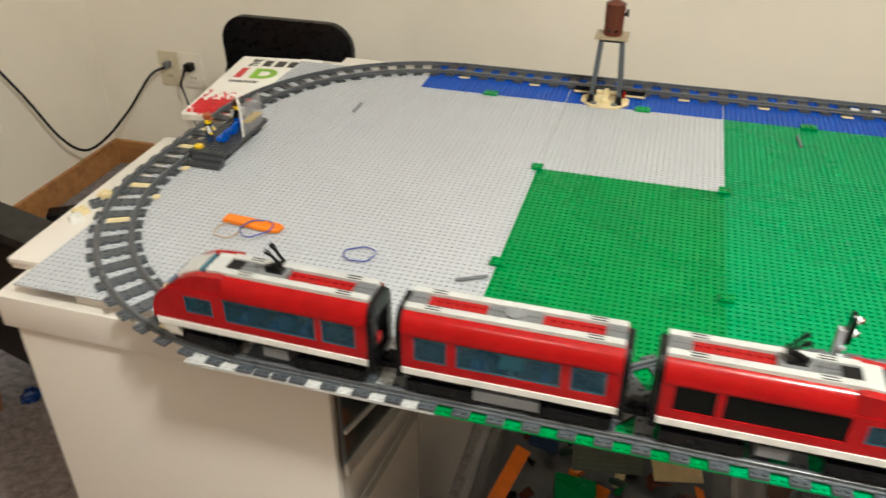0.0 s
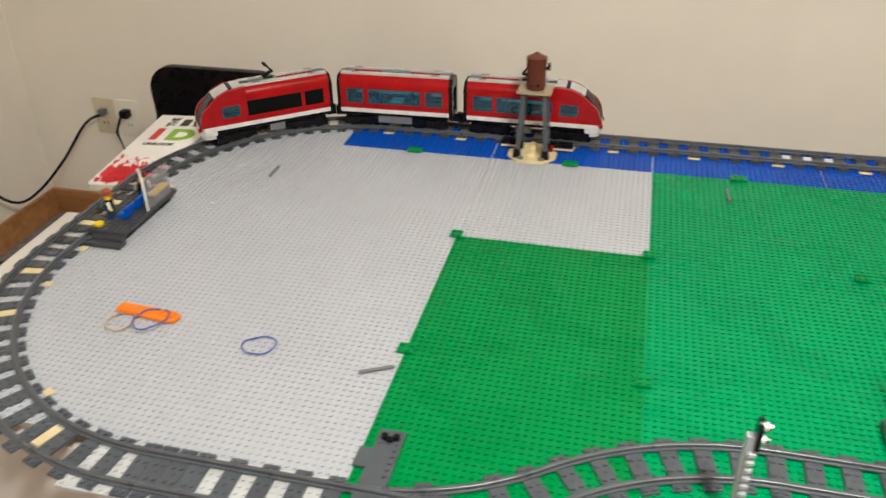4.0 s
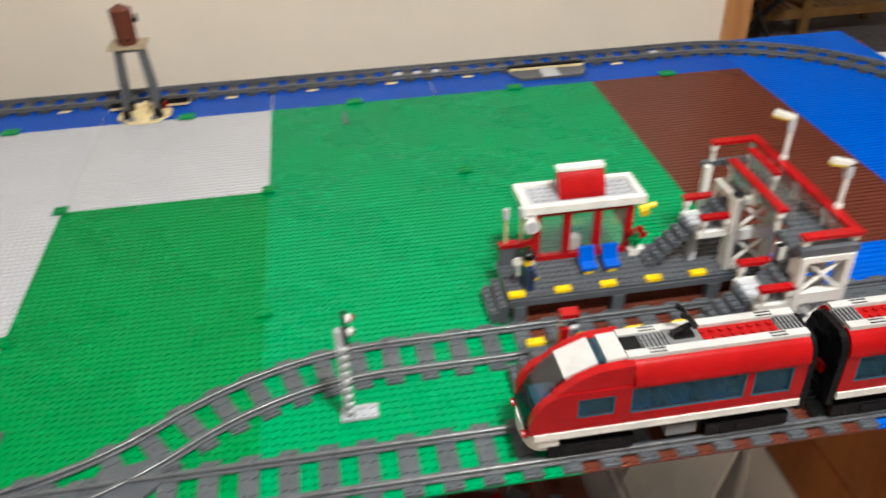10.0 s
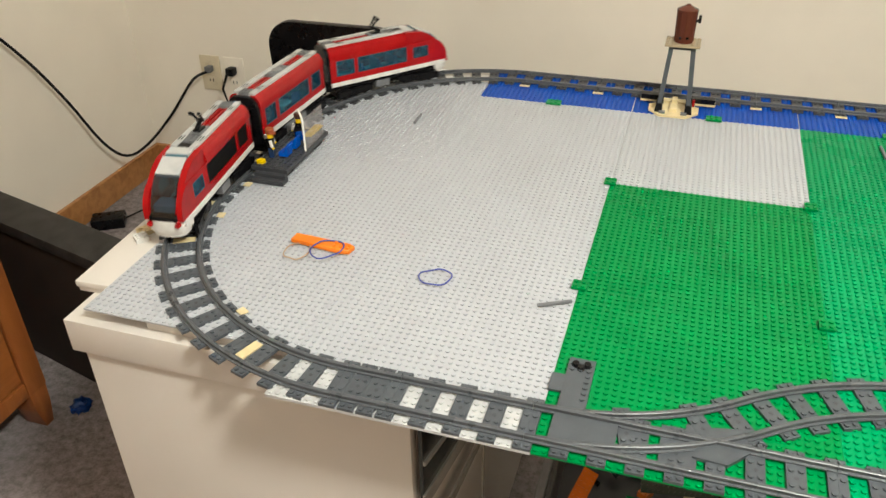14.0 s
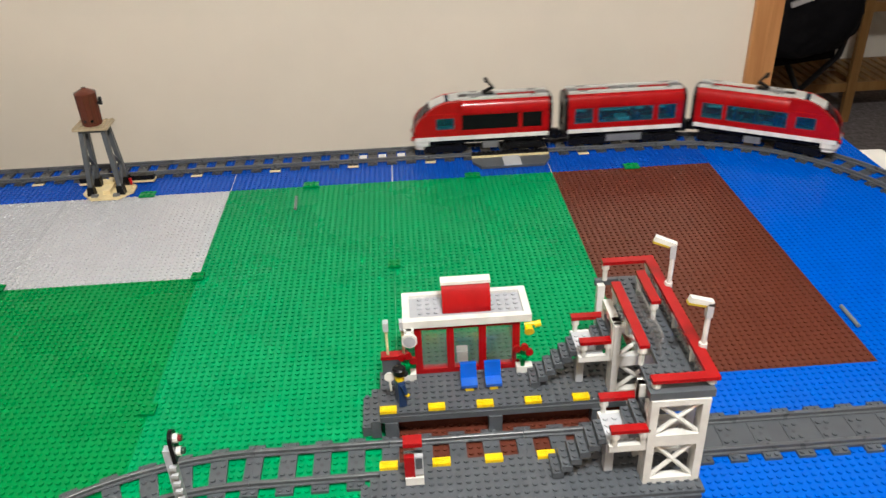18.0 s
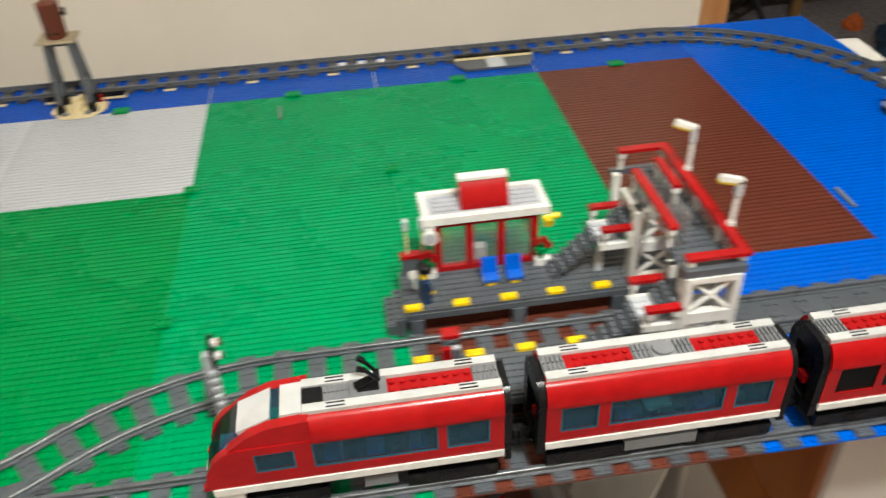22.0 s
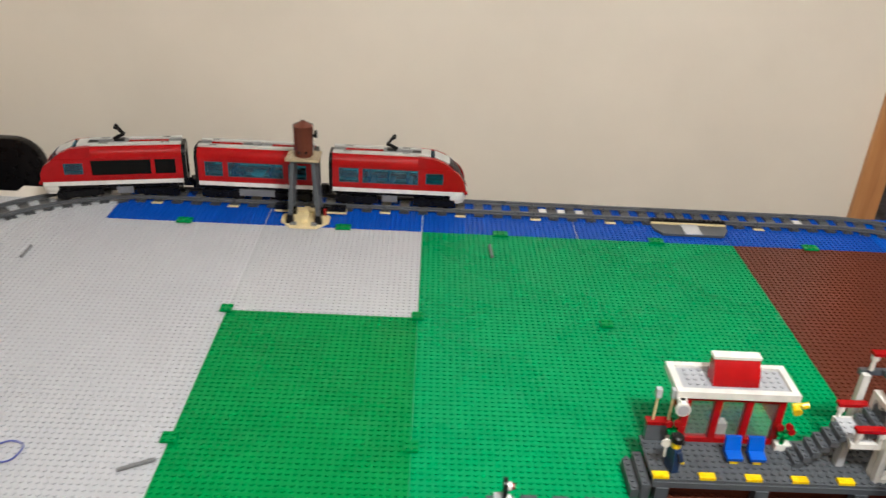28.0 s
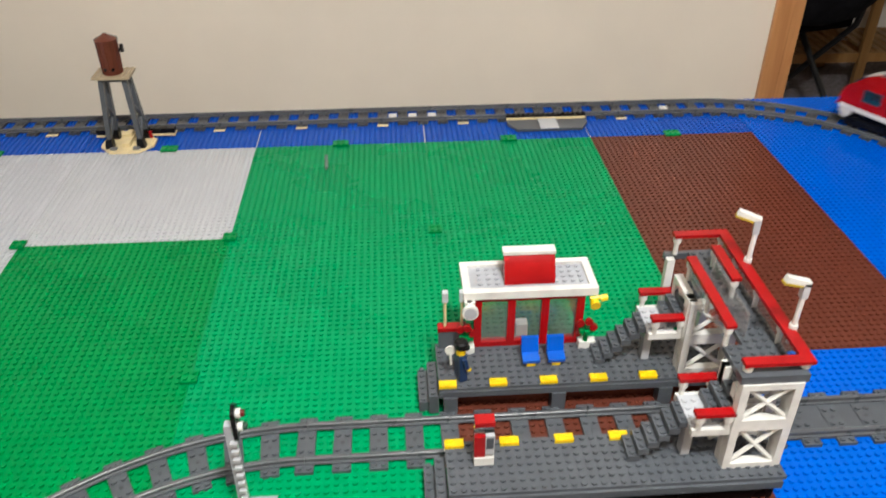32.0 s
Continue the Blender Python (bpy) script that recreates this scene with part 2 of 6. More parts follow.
def tube(bm, points, r, n=8, k=1.0):
    """A round cord through points."""
    pts = [Vector(p) * k for p in points]
    rings = []
    for i, p in enumerate(pts):
        d = (pts[min(i + 1, len(pts) - 1)] - pts[max(i - 1, 0)]).normalized()
        q = d.to_track_quat("Z", "Y").to_matrix()
        rings.append([bm.verts.new(p + q @ Vector((r * math.cos(2 * math.pi * j / n), r * math.sin(2 * math.pi * j / n), 0))) for j in range(n)])
    for a, b in zip(rings, rings[1:]):
        for j in range(n):
            bm.faces.new((a[j], a[(j + 1) % n], b[(j + 1) % n], b[j]))
    bm.faces.new(rings[0][::-1])
    bm.faces.new(rings[-1])


def studs(bm, xs, ys, z, n=8, r=0.3, h=0.21):
    """Round studs on top of a plate at height z."""
    ring = [(r * math.cos(2 * math.pi * (i + 0.5) / n), r * math.sin(2 * math.pi * (i + 0.5) / n)) for i in range(n)]
    for x in xs:
        for y in ys:
            lo = [bm.verts.new(((x + a) * K, (y + b) * K, z * K)) for a, b in ring]
            hi = [bm.verts.new(((x + a) * K, (y + b) * K, (z + h) * K)) for a, b in ring]
            for i in range(n):
                bm.faces.new((lo[i], lo[(i + 1) % n], hi[(i + 1) % n], hi[i]))
            bm.faces.new(hi)


def mids(a, b):
    """Stud centres between two whole numbers."""
    return [i + 0.5 for i in range(int(round(a)), int(round(b)))]


def finish(name, bm, material, smooth=True):
    bmesh.ops.recalc_face_normals(bm, faces=bm.faces[:])
    me = bpy.data.meshes.new(name)
    bm.to_mesh(me)
    bm.free()
    me.materials.append(material)
    if smooth:
        me.shade_smooth()
        me.set_sharp_from_angle(angle=radians(35))
    return me


def part(name, bm, material, parent, label=""):
    ob = new(name, bm if isinstance(bm, bpy.types.Mesh) else finish(name, bm, material))
    ob.parent = parent
    return tagged(ob, label) if label else ob


def thing(name, label, category, u=0.0, v=0.0, h=0.0, turn=0.0, group="", kind=""):
    """An empty in the layout's stud grid."""
    ob = new(name)
    ob.matrix_world = pose(u * K, v * K, TOP + h * K, 0, 0, turn)
    return tagged(ob, label, category, group, kind)


def place(name, label, category, x, y, z, turn=0.0, group="", kind=""):
    """An empty in metres."""
    ob = new(name)
    ob.matrix_world = pose(x, y, z, 0, 0, turn)
    return tagged(ob, label, category, group, kind)


def mesh(*fill):
    bm = bmesh.new()
    for f, *a in fill:
        f(bm, *a)
    return bm


def bevelled(bm, width, seg=2):
    bmesh.ops.remove_doubles(bm, verts=bm.verts[:], dist=1e-6)
    bmesh.ops.bevel(bm, geom=bm.edges[:], offset=width, segments=seg, affect="EDGES", profile=0.6)
    return bm


def mbox(x0, x1, y0, y1, z0, z1, bevel=0.0):
    """A box in metres."""
    bm = bmesh.new()
    box(bm, x0, x1, y0, y1, z0, z1, 1.0)
    return bevelled(bm, bevel) if bevel else bm


def structure(name, bm, material, label=""):
    return tagged(new(name, finish(name, bm, material, False)), label, kind="structure")


# ---- the room ----
structure("floor", mbox(LEFT_X - 0.2, 4.2, FRONT_Y - 0.2, 3.9, -0.1, 0.0), M_CARPET, "grey-brown speckled carpet over the whole floor")
structure("ceiling", mbox(LEFT_X - 0.2, 4.2, FRONT_Y - 0.2, 3.9, CEIL, CEIL + 0.1), M_CEIL, "unseen painted ceiling, greyed to hold back bounced light")
structure("wall_left", mbox(LEFT_X - 0.12, LEFT_X, FRONT_Y, WALL_Y, 0, CEIL), M_WALL, "plaster wall, cream painted where in view")
structure("wall_front", mbox(LEFT_X - 0.12, 4.0, FRONT_Y - 0.12, FRONT_Y, 0, CEIL), M_DIMWALL, "unseen front wall, darkened to cut bounced light")
DOOR_A, DOOR_B, DOOR_H = 1.27, 2.6, 2.04
bm = mbox(LEFT_X - 0.12, DOOR_A, WALL_Y, WALL_Y + 0.12, 0, CEIL)
box(bm, DOOR_A, DOOR_B, WALL_Y, WALL_Y + 0.12, DOOR_H, CEIL, 1.0)
box(bm, DOOR_B, 4.0, WALL_Y, WALL_Y + 0.12, 0, CEIL, 1.0)
structure("wall_back", bm, M_WALL, "plaster wall, cream painted where in view with a doorway")
# out of view; darkened against bounced light instead of painted cream
structure("wall_right", mbox(RIGHT_X, RIGHT_X + 0.12, FRONT_Y, WALL_Y, 0, CEIL), M_DIMWALL, "plaster wall, cream painted where in view")

# ---- the loop, in studs ----
QUARTER = math.pi / 2 * 40
LEGS = (144, QUARTER, 24, QUARTER, 144, QUARTER, 24, QUARTER)
LAP = sum(LEGS)


def on_loop(s):
    s %= LAP
    for i, leg in enumerate(LEGS):
        if s < leg:
            break
        s -= leg
    a = s / 40
    if i == 0:
        return 88 - s, -60
    if i == 1:
        return -56 - 40 * math.sin(a), -20 - 40 * math.cos(a)
    if i == 2:
        return -96, -20 + s
    if i == 3:
        return -56 - 40 * math.cos(a), 4 + 40 * math.sin(a)
    if i == 4:
        return -56 + s, 44
    if i == 5:
        return 88 + 40 * math.sin(a), 4 + 40 * math.cos(a)
    if i == 6:
        return 128, 4 - s
    return 88 + 40 * math.cos(a), -20 - 40 * math.sin(a)


# ---- baseplates ----
PLATE_T = 0.25


def plate_mesh(du, dv, material):
    bm = bmesh.new()
    e = 0.11 if dv == 16 else 0.03 if material == M_GREY else 0.015
    box(bm, e, du - e, e, dv - e, -PLATE_T, 0)
    return finish("plate", bm, material, False)


def stud_mesh(du, dv, material):
    bm = bmesh.new()
    studs(bm, mids(0, du), mids(0, dv), 0, 8)
    return finish("studs", bm, material)


PLATE_MESHES = {}


def baseplate(u, v, du, dv, material, label):
    key = (du, dv, material.name)
    if key not in PLATE_MESHES:
        PLATE_MESHES[key] = plate_mesh(du, dv, material), stud_mesh(du, dv, material)
    slab, knobs = PLATE_MESHES[key]
    ob = thing("baseplate", label, "baseplate", u, v, 0, group="baseplates of the layout")
    part("plate", slab, None, ob)
    tagged(part("studs", knobs, None, ob), kind="stuff")


GREY_L, GREEN_L, BLUE_L = "light grey studded toy baseplate under the track", "bright green studded toy baseplate", "blue studded toy baseplate"
for u, v, du, dv in ((-96, -56, 32, 32), (-96, -24, 32, 32), (-96, 8, 32, 32), (-64, -56, 32, 32), (-64, -24, 32, 32), (-64, 8, 32, 24)):
    baseplate(u, v, du, dv, M_GREY, GREY_L)
baseplate(-32, 0, 32, 32, M_PALE, "pale grey glossy studded toy baseplate")
for v in (-64, -32):
    baseplate(-32, v, 32, 32, M_GREEN2, "deeper green studded toy baseplate")
for u, v in ((0, -64), (0, -32), (0, 0), (32, -32), (32, 0)):
    baseplate(u, v, 32, 32, M_GREEN, GREEN_L)
baseplate(32, -64, 32, 32, M_BROWN, "reddish brown studded baseplate under the toy station")
for v in (-32, 0):
    baseplate(64, v, 32, 32, M_BROWN, "reddish brown studded toy baseplate")
for u, v in ((64, -64), (96, -64), (96, -32), (96, 0)):
    baseplate(u, v, 32, 32, M_BLUE2, BLUE_L)
for u in (-64, -32, 0, 32, 64, 96):
    baseplate(u, 32, 32, 16, M_BLUE2 if u == 96 else M_BLUE, "narrow blue studded baseplate below the far track")
M_LONG = abs_plastic("pale_white_plastic", (0.52, 0.525, 0.53), 0.3)
ob = thing("long_plate", "white studded toy plate under the near track", "toy plate", -64, -64, 0)
bm = bmesh.new()
box(bm, 0, 32, 0, 8, -0.4, 0)
studs(bm, mids(0, 32), mids(0, 8), 0)
part("plate", bm, M_LONG, ob)
# green plates that tie neighbouring baseplates together
for u, v in ((-32, 0), (-32, -32), (0, 0), (0, -32), (32, 0)) + tuple((c, 32) for c in (-48, -16, 16, 48, 80)):
    ob = thing("tie_plate", "small green plate bridging two baseplates", "toy plate", u, v, 0.0, group="green tie plates")
    w = 1.5 if v == 32 else 1.0
    bm = bmesh.new()
    box(bm, -w, w, -1, 1, 0.22, 0.55)
    studs(bm, (-0.5, 0.5), (-0.5, 0.5), 0.55)
    part("plate", bm, M_GREEN2, ob)

# ---- track ----
RZ0, RZ1 = 0.42, 1.15      # rail foot and rail top


def rail_profile(c):
    return [(c - 0.5, RZ0), (c + 0.5, RZ0), (c + 0.5, RZ0 + 0.14), (c + 0.22, RZ0 + 0.2), (c + 0.22, RZ1 - 0.22), (c + 0.26, RZ1 - 0.18), (c + 0.26, RZ1 - 0.09), (c + 0.19, RZ1 - 0.02), (c + 0.08, RZ1), (c - 0.08, RZ1), (c - 0.19, RZ1 - 0.02), (c - 0.26, RZ1 - 0.09), (c - 0.26, RZ1 - 0.18), (c - 0.22, RZ1 - 0.22), (c - 0.22, RZ0 + 0.2), (c - 0.5, RZ0 + 0.14)]


def sweep(bm, profile, frames):
    rings = []
    for (x, y, a) in frames:
        s, c = math.sin(a), math.cos(a)
        rings.append([bm.verts.new(((x - s * p) * K, (y + c * p) * K, q * K)) for p, q in profile])
    n = len(profile)
    for r0, r1 in zip(rings, rings[1:]):
        for i in range(n):
            bm.faces.new((r0[i], r0[(i + 1) % n], r1[(i + 1) % n], r1[i]))
    bm.faces.new(rings[0][::-1])
    bm.faces.new(rings[-1])


def tie_mesh(material, x0, x1):
    bm = bmesh.new()
    box(bm, x0, x1, -4, 4, 0.0, 0.4)
    box(bm, x0 + 0.02, x1 - 0.02, -1.9, 1.9, 0.4, 0.44)
    studs(bm, [i + 0.5 for i in range(int(x0), int(x1))], (-3.5, 3.5, -1.05, 1.05), 0.42)
    return finish("tie", bm, material)


TIE = {m.name: (tie_mesh(m, -1, 1), tie_mesh(m, 0, 1)) for m in (M_DBG, M_DBG2)}
# a dark disc on the tie paints the shade of its hole
bm = bmesh.new()
rod(bm, (0, 0, 0.43), (0, 0, 0.452), 0.25, 0.25, 10)
TIE_HOLE_SHADE = finish("tie_hole", bm, M_DBG2)
RAILS = {}


def track_piece(u, v, turn, length=16.0, radius=0.0, bend=0.0, material=M_DBG, label="dark grey plastic toy track piece", pitch=4.0, ties=None, ends=(True, True)):
    """A piece that starts at (u, v); bend in degrees to the left (minus: right). Half ties close its ends."""
    ob = thing("track_piece", label, "toy track", u, v, 0, turn, group="toy train track")
    sgn = math.copysign(1, bend)
    if bend:
        n = 8
        angs = [radians(abs(bend)) * i / n for i in range(n + 1)]
        frames = [(radius * math.sin(a), sgn * radius * (1 - math.cos(a)), sgn * a) for a in angs]
        length = radius * radians(abs(bend))
    else:
        frames = [(0.04, 0, 0), (length - 0.04, 0, 0)]

    def along(s):
        if not bend:
            return pose(s * K, 0, 0)
        a = s / radius
        return pose(radius * math.sin(a) * K, sgn * radius * (1 - math.cos(a)) * K, 0, 0, 0, math.degrees(sgn * a))

    key = (round(length, 2), round(bend, 2))
    if key not in RAILS:
        pair = []
        for c in (-2.5, 2.5):
            bm = bmesh.new()
            sweep(bm, rail_profile(c), frames)
            pair.append(finish("rail", bm, M_RAIL))
        RAILS[key] = pair
    for me in RAILS[key]:
        part("rail", me, None, ob)
    n = max(1, round(length / pitch))
    for s in ties or [i * length / n for i in range(1, n)]:
        tie = part("tie", TIE[material.name][0], None, ob)
        tie.matrix_basis = along(s)
        part("tie_hole", TIE_HOLE_SHADE, None, tie)
    for s, back, there in ((0.0, 0, ends[0]), (length, 180, ends[1])):
        if there:
            part("tie", TIE[material.name][1], None, ob).matrix_basis = along(s) @ pose(0, 0, 0, 0, 0, back)
    return ob


# main loop, in the train's direction of travel
track_piece(88, -60, 180, 9)
for i in range(5):
    track_piece(79 - 16 * i, -60, 180)
track_piece(-1, -60, 180, 32, label="dark grey straight leg of the toy turnout")
track_piece(-33, -60, 180)
flex = track_piece(-49, -60, 180, 7, pitch=2.3, label="short dark grey flexible track piece")
part("web", mesh((box, 1.02, 5.98, -1.9, 1.9, 0.22, 0.36)), M_DBG, flex)
# toward the far side: quarter bends, short straights, and the back straight
for k in range(4):
    a = 22.5 * k
    track_piece(-56 - 40 * math.sin(radians(a)), -20 - 40 * math.cos(radians(a)), 180 - a, radius=40, bend=-22.5)
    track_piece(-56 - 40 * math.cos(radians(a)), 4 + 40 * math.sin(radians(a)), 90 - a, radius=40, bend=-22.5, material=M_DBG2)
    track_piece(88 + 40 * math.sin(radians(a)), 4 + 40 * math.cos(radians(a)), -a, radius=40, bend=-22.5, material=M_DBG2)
    track_piece(88 + 40 * math.cos(radians(a)), -20 - 40 * math.sin(radians(a)), -90 - a, radius=40, bend=-22.5)
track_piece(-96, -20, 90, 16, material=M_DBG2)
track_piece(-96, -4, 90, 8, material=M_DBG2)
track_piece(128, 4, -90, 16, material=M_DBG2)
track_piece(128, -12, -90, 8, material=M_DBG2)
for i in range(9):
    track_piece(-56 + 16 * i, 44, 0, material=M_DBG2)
# the siding
SU = -33.0
HALF = math.degrees(math.acos(0.8)) / 2
ang, su, sv = 0.0, SU, -60.0
for bend, spots, ends in ((HALF, (10.7,), (False, False)), (HALF, (6.4, 10.7), (False, False)), (-HALF, (2.1, 6.1, 10.1), (False, False)), (-HALF, (1.2, 5.0, 8.9), (False, True))):
    track_piece(su, sv, ang, radius=40, bend=bend, label="curved leg of the toy turnout" if bend > 0 else "dark grey plastic toy track piece", ties=spots, ends=ends)
    chord = 80 * math.sin(radians(HALF / 2))
    su += chord * math.cos(radians(ang + bend / 2))
    sv += chord * math.sin(radians(ang + bend / 2))
    ang += bend
for i in range(3):
    track_piece(15 + 16 * i, -44, 0)
end = track_piece(63, -44, 0, 36, label="dark grey track end with filled ties")
for i in range(9):
    part("filler", mesh((box, 4 * i + 1.02, 4 * i + 2.98, -3.0, 3.0, 0.2, 0.37)), M_DBG, end)
bm = mesh((box, 35.2, 38.6, -2.4, 2.4, 0.45, 0.85))
studs(bm, (35.7, 36.7, 37.7), (-1.5, -0.5, 0.5, 1.5), 0.85)
part("end_plate", bm, M_DBG, end, "studded end plate")

# ---- the train ----
def car_side(bm, x0, x1, y, z0, z1, holes, thick):
    """A side wall with window openings; y is its outer face, thick points inward."""
    y1 = y - math.copysign(thick, y)
    ya, yb = min(y, y1), max(y, y1)
    xs = sorted({x0, x1, *[h[0] for h in holes], *[h[1] for h in holes]})
    for a, b in zip(xs, xs[1:]):
        hole = next((h for h in holes if h[0] <= a and b <= h[1]), None)
        if hole:
            box(bm, a, b, ya, yb, z0, hole[2])
            box(bm, a, b, ya, yb, hole[3], z1)
        else:
            box(bm, a, b, ya, yb, z0, z1)
    bmesh.ops.remove_doubles(bm, verts=bm.verts[:], dist=1e-6)


SIDE_Z0, SIDE_Z1, WIN0, WIN1 = 4.1, 8.9, 5.3, 8.5     # above the rail top
ROOF_Z = 11.3


def shoulder(bm, x0, x1, sgn):
    """The curved red roof edge."""
    arc = [(3.3 * sgn - sgn * 1.5 * (1 - math.cos(a)), SIDE_Z1 + (ROOF_Z - SIDE_Z1) * math.sin(a)) for a in [i * math.pi / 12 for i in range(7)]]
    prism(bm, arc + [(1.4 * sgn, ROOF_Z), (1.4 * sgn, SIDE_Z1), ], x0, x1, "x")


def bogie(car, x):
    b = part("bogie", mesh((box, -4.2, 4.2, -2.0, 2.0, 0.9, 2.4), (box, -4.4, 4.4, -2.9, -2.3, 0.5, 1.9), (box, -4.4, 4.4, 2.3, 2.9, 0.5, 1.9), (box, -1.2, 1.2, -3.0, 3.0, 0.7, 1.6), (rod, (0, 0, 2.3), (0, 0, 2.9), 1.2)), M_BLACK, car)
    b.location = (x * K, 0, 0)
    for wx in (-2.6, 2.6):
        for sgn in (-1, 1):
            w = part("wheel", WHEEL, None, b)
            w.location = (wx * K, sgn * 2.3 * K, 1.05 * K)
    return b


bm = bmesh.new()
rod(bm, (0, -0.25, 0), (0, 0.25, 0), 1.05, n=16)
rod(bm, (0, -0.32, 0), (0, 0.32, 0), 0.35, n=8)
WHEEL = finish("wheel", bm, M_BLACK)


def roof_gear(car, x0, x1, gear):
    for y0, y1 in ((-2.05, -1.1), (1.1, 2.05)):
        part("roof_strip", mesh((box, x0, x1, y0, y1, ROOF_Z - 0.4, ROOF_Z + 0.4)), M_STRIP, car, "white roof edge strip")
        for xv in (x0 + 2.2, x1 - 3.9):
            for k in (0.16, 0.60):
                part("vent_slot", mesh((box, xv, xv + 1.7, y0 + k, y0 + k + 0.17, ROOF_Z + 0.38, ROOF_Z + 0.425)), M_BLACK, car)
    for a, b, kind in gear:
        if kind == "red":
            bm = mesh((box, a, b, -1.1, 1.1, ROOF_Z - 0.6, ROOF_Z))
            studs(bm, [a + 0.5 + i for i in range(int(b - a))], (-0.5, 0.5), ROOF_Z)
            part("roof_plate", bm, M_RED, car, "red studded roof plate")
        elif kind == "grille":
            bm = bmesh.new()
            box(bm, a, b, -1.1, 1.1, ROOF_Z - 0.6, ROOF_Z + 0.1)
            n = max(3, int((b - a) / 0.4))
            for i in range(n):
                s = a + (i + 0.25) * (b - a) / n
                for ya, yb in ((-1.0, -0.08), (0.08, 1.0)):
                    box(bm, s, s + 0.5 * (b - a) / n, ya, yb, ROOF_Z + 0.1, ROOF_Z + 0.35)
            part("roof_grille", bm, M_GREYTRAIN, car, "grey slatted roof grille")
        elif kind == "dish":
            bm = mesh((box, a, b, -1.1, 1.1, ROOF_Z - 0.6, ROOF_Z + 0.2), (rod, ((a + b) / 2, 0, ROOF_Z + 0.2), ((a + b) / 2, 0, ROOF_Z + 0.55), 1.0, 1.0, 16))
            part("roof_fan", bm, M_FAN, car, "round grey roof fan")
        elif kind == "panto":
            part("pantograph_base", mesh((box, a, b, -1.1, 1.1, ROOF_Z - 0.6, ROOF_Z + 0.45)), M_GREYTRAIN, car)
            m = (a + b) / 2
            z = ROOF_Z
            bm = mesh((box, m - 1.0, m + 1.0, -0.6, 0.6, z + 0.45, z + 0.75), (rod, (m + 1.1, 0, z + 0.7), (m - 0.9, 0, z + 1.75), 0.4, 0.34), (rod, (m - 0.9, -0.55, z + 1.75), (m - 0.9, 0.55, z + 1.75), 0.3),
                      (rod, (m - 0.9, -0.42, z + 1.75), (m + 0.2, -0.6, z + 3.2), 0.2), (rod, (m - 0.9, 0.42, z + 1.75), (m + 0.2, 0.6, z + 3.2), 0.2), (rod, (m + 0.1, -0.6, z + 3.1), (m + 0.7, -0.75, z + 3.5), 0.3), (rod, (m + 0.1, 0.6, z + 3.1), (m + 0.7, 0.75, z + 3.5), 0.3))
            part("pantograph", bm, M_BLACK, car, "folding black pantograph arm")
        elif kind == "dark":
            part("roof_hatch", mesh((box, a, b, -1.1, 1.1, ROOF_Z - 0.6, ROOF_Z + 0.15)), M_BLACK, car, "black roof hatch")


M_SEAT = abs_plastic("dark_blue_seat_plastic", (0.006, 0.035, 0.15), 0.3)
M_RIM = abs_plastic("teal_tinted_plastic", (0.014, 0.075, 0.11), 0.15)
M_FAN = abs_plastic("fan_grey_plastic", (0.19, 0.195, 0.205), 0.3)
M_STRIP = abs_plastic("off_white_plastic", (0.47, 0.475, 0.47), 0.3)
M_GREYTRAIN = abs_plastic("mid_grey_plastic", (0.155, 0.16, 0.17), 0.3)
MID_W = [(-10.5, -6.8, WIN0, WIN1), (-5.7, 5.7, WIN0, WIN1), (6.8, 10.5, WIN0, WIN1)]


def windows(car, holes, glass=M_TBLUE):
    label = "black side window" if glass == M_DARKPANE else "blue tinted side window"
    for sgn in (-1, 1):
        for a, b, z0, z1 in holes:
            w = part("window", mesh((box, a, b, min(sgn * 2.75, sgn * 2.95), max(sgn * 2.75, sgn * 2.95), z0, z1)), glass, car, label)
            if glass == M_TBLUE:
                ya, yb = sorted((sgn * 2.97, sgn * 3.06))
                part("glazing_rim", mesh((box, a, a + 0.2, ya, yb, z0, z1), (box, b - 0.2, b, ya, yb, z0, z1), (box, a + 0.2, b - 0.2, ya, yb, z0, z0 + 0.18), (box, a + 0.2, b - 0.2, ya, yb, z1 - 0.18, z1)), M_RIM, w, "teal window rim")


def coach(x0, x1, car, holes, end_a=True, end_b=True):
    for sgn in (-1, 1):
        bm = bmesh.new()
        car_side(bm, x0, x1, sgn * 3.1, SIDE_Z0, SIDE_Z1, holes, 0.55)
        part("side_wall", bm, M_RED, car, "red side wall with window openings")
        bm = bmesh.new()
        shoulder(bm, x0, x1, sgn)
        part("roof_edge", bm, M_RED, car, "curved red roof edge")
        part("white_sill", mesh((box, x0, x1, min(sgn * 2.5, sgn * 3.25), max(sgn * 2.5, sgn * 3.25), 3.25, SIDE_Z0)), M_WHITE, car, "white sill strip along the side")
    part("underframe", mesh((box, x0 + 0.3, x1 - 0.3, -2.5, 2.5, 2.3, 3.4), (box, x0 + 0.3, x1 - 0.3, -2.4, 2.4, ROOF_Z - 1.0, ROOF_Z - 0.6)), M_BLACK, car)
    part("equipment_box", mesh((box, -3.7, 3.7, -2.95, 2.95, 1.0, 2.4)), M_GREYTRAIN, car, "grey box under the floor")


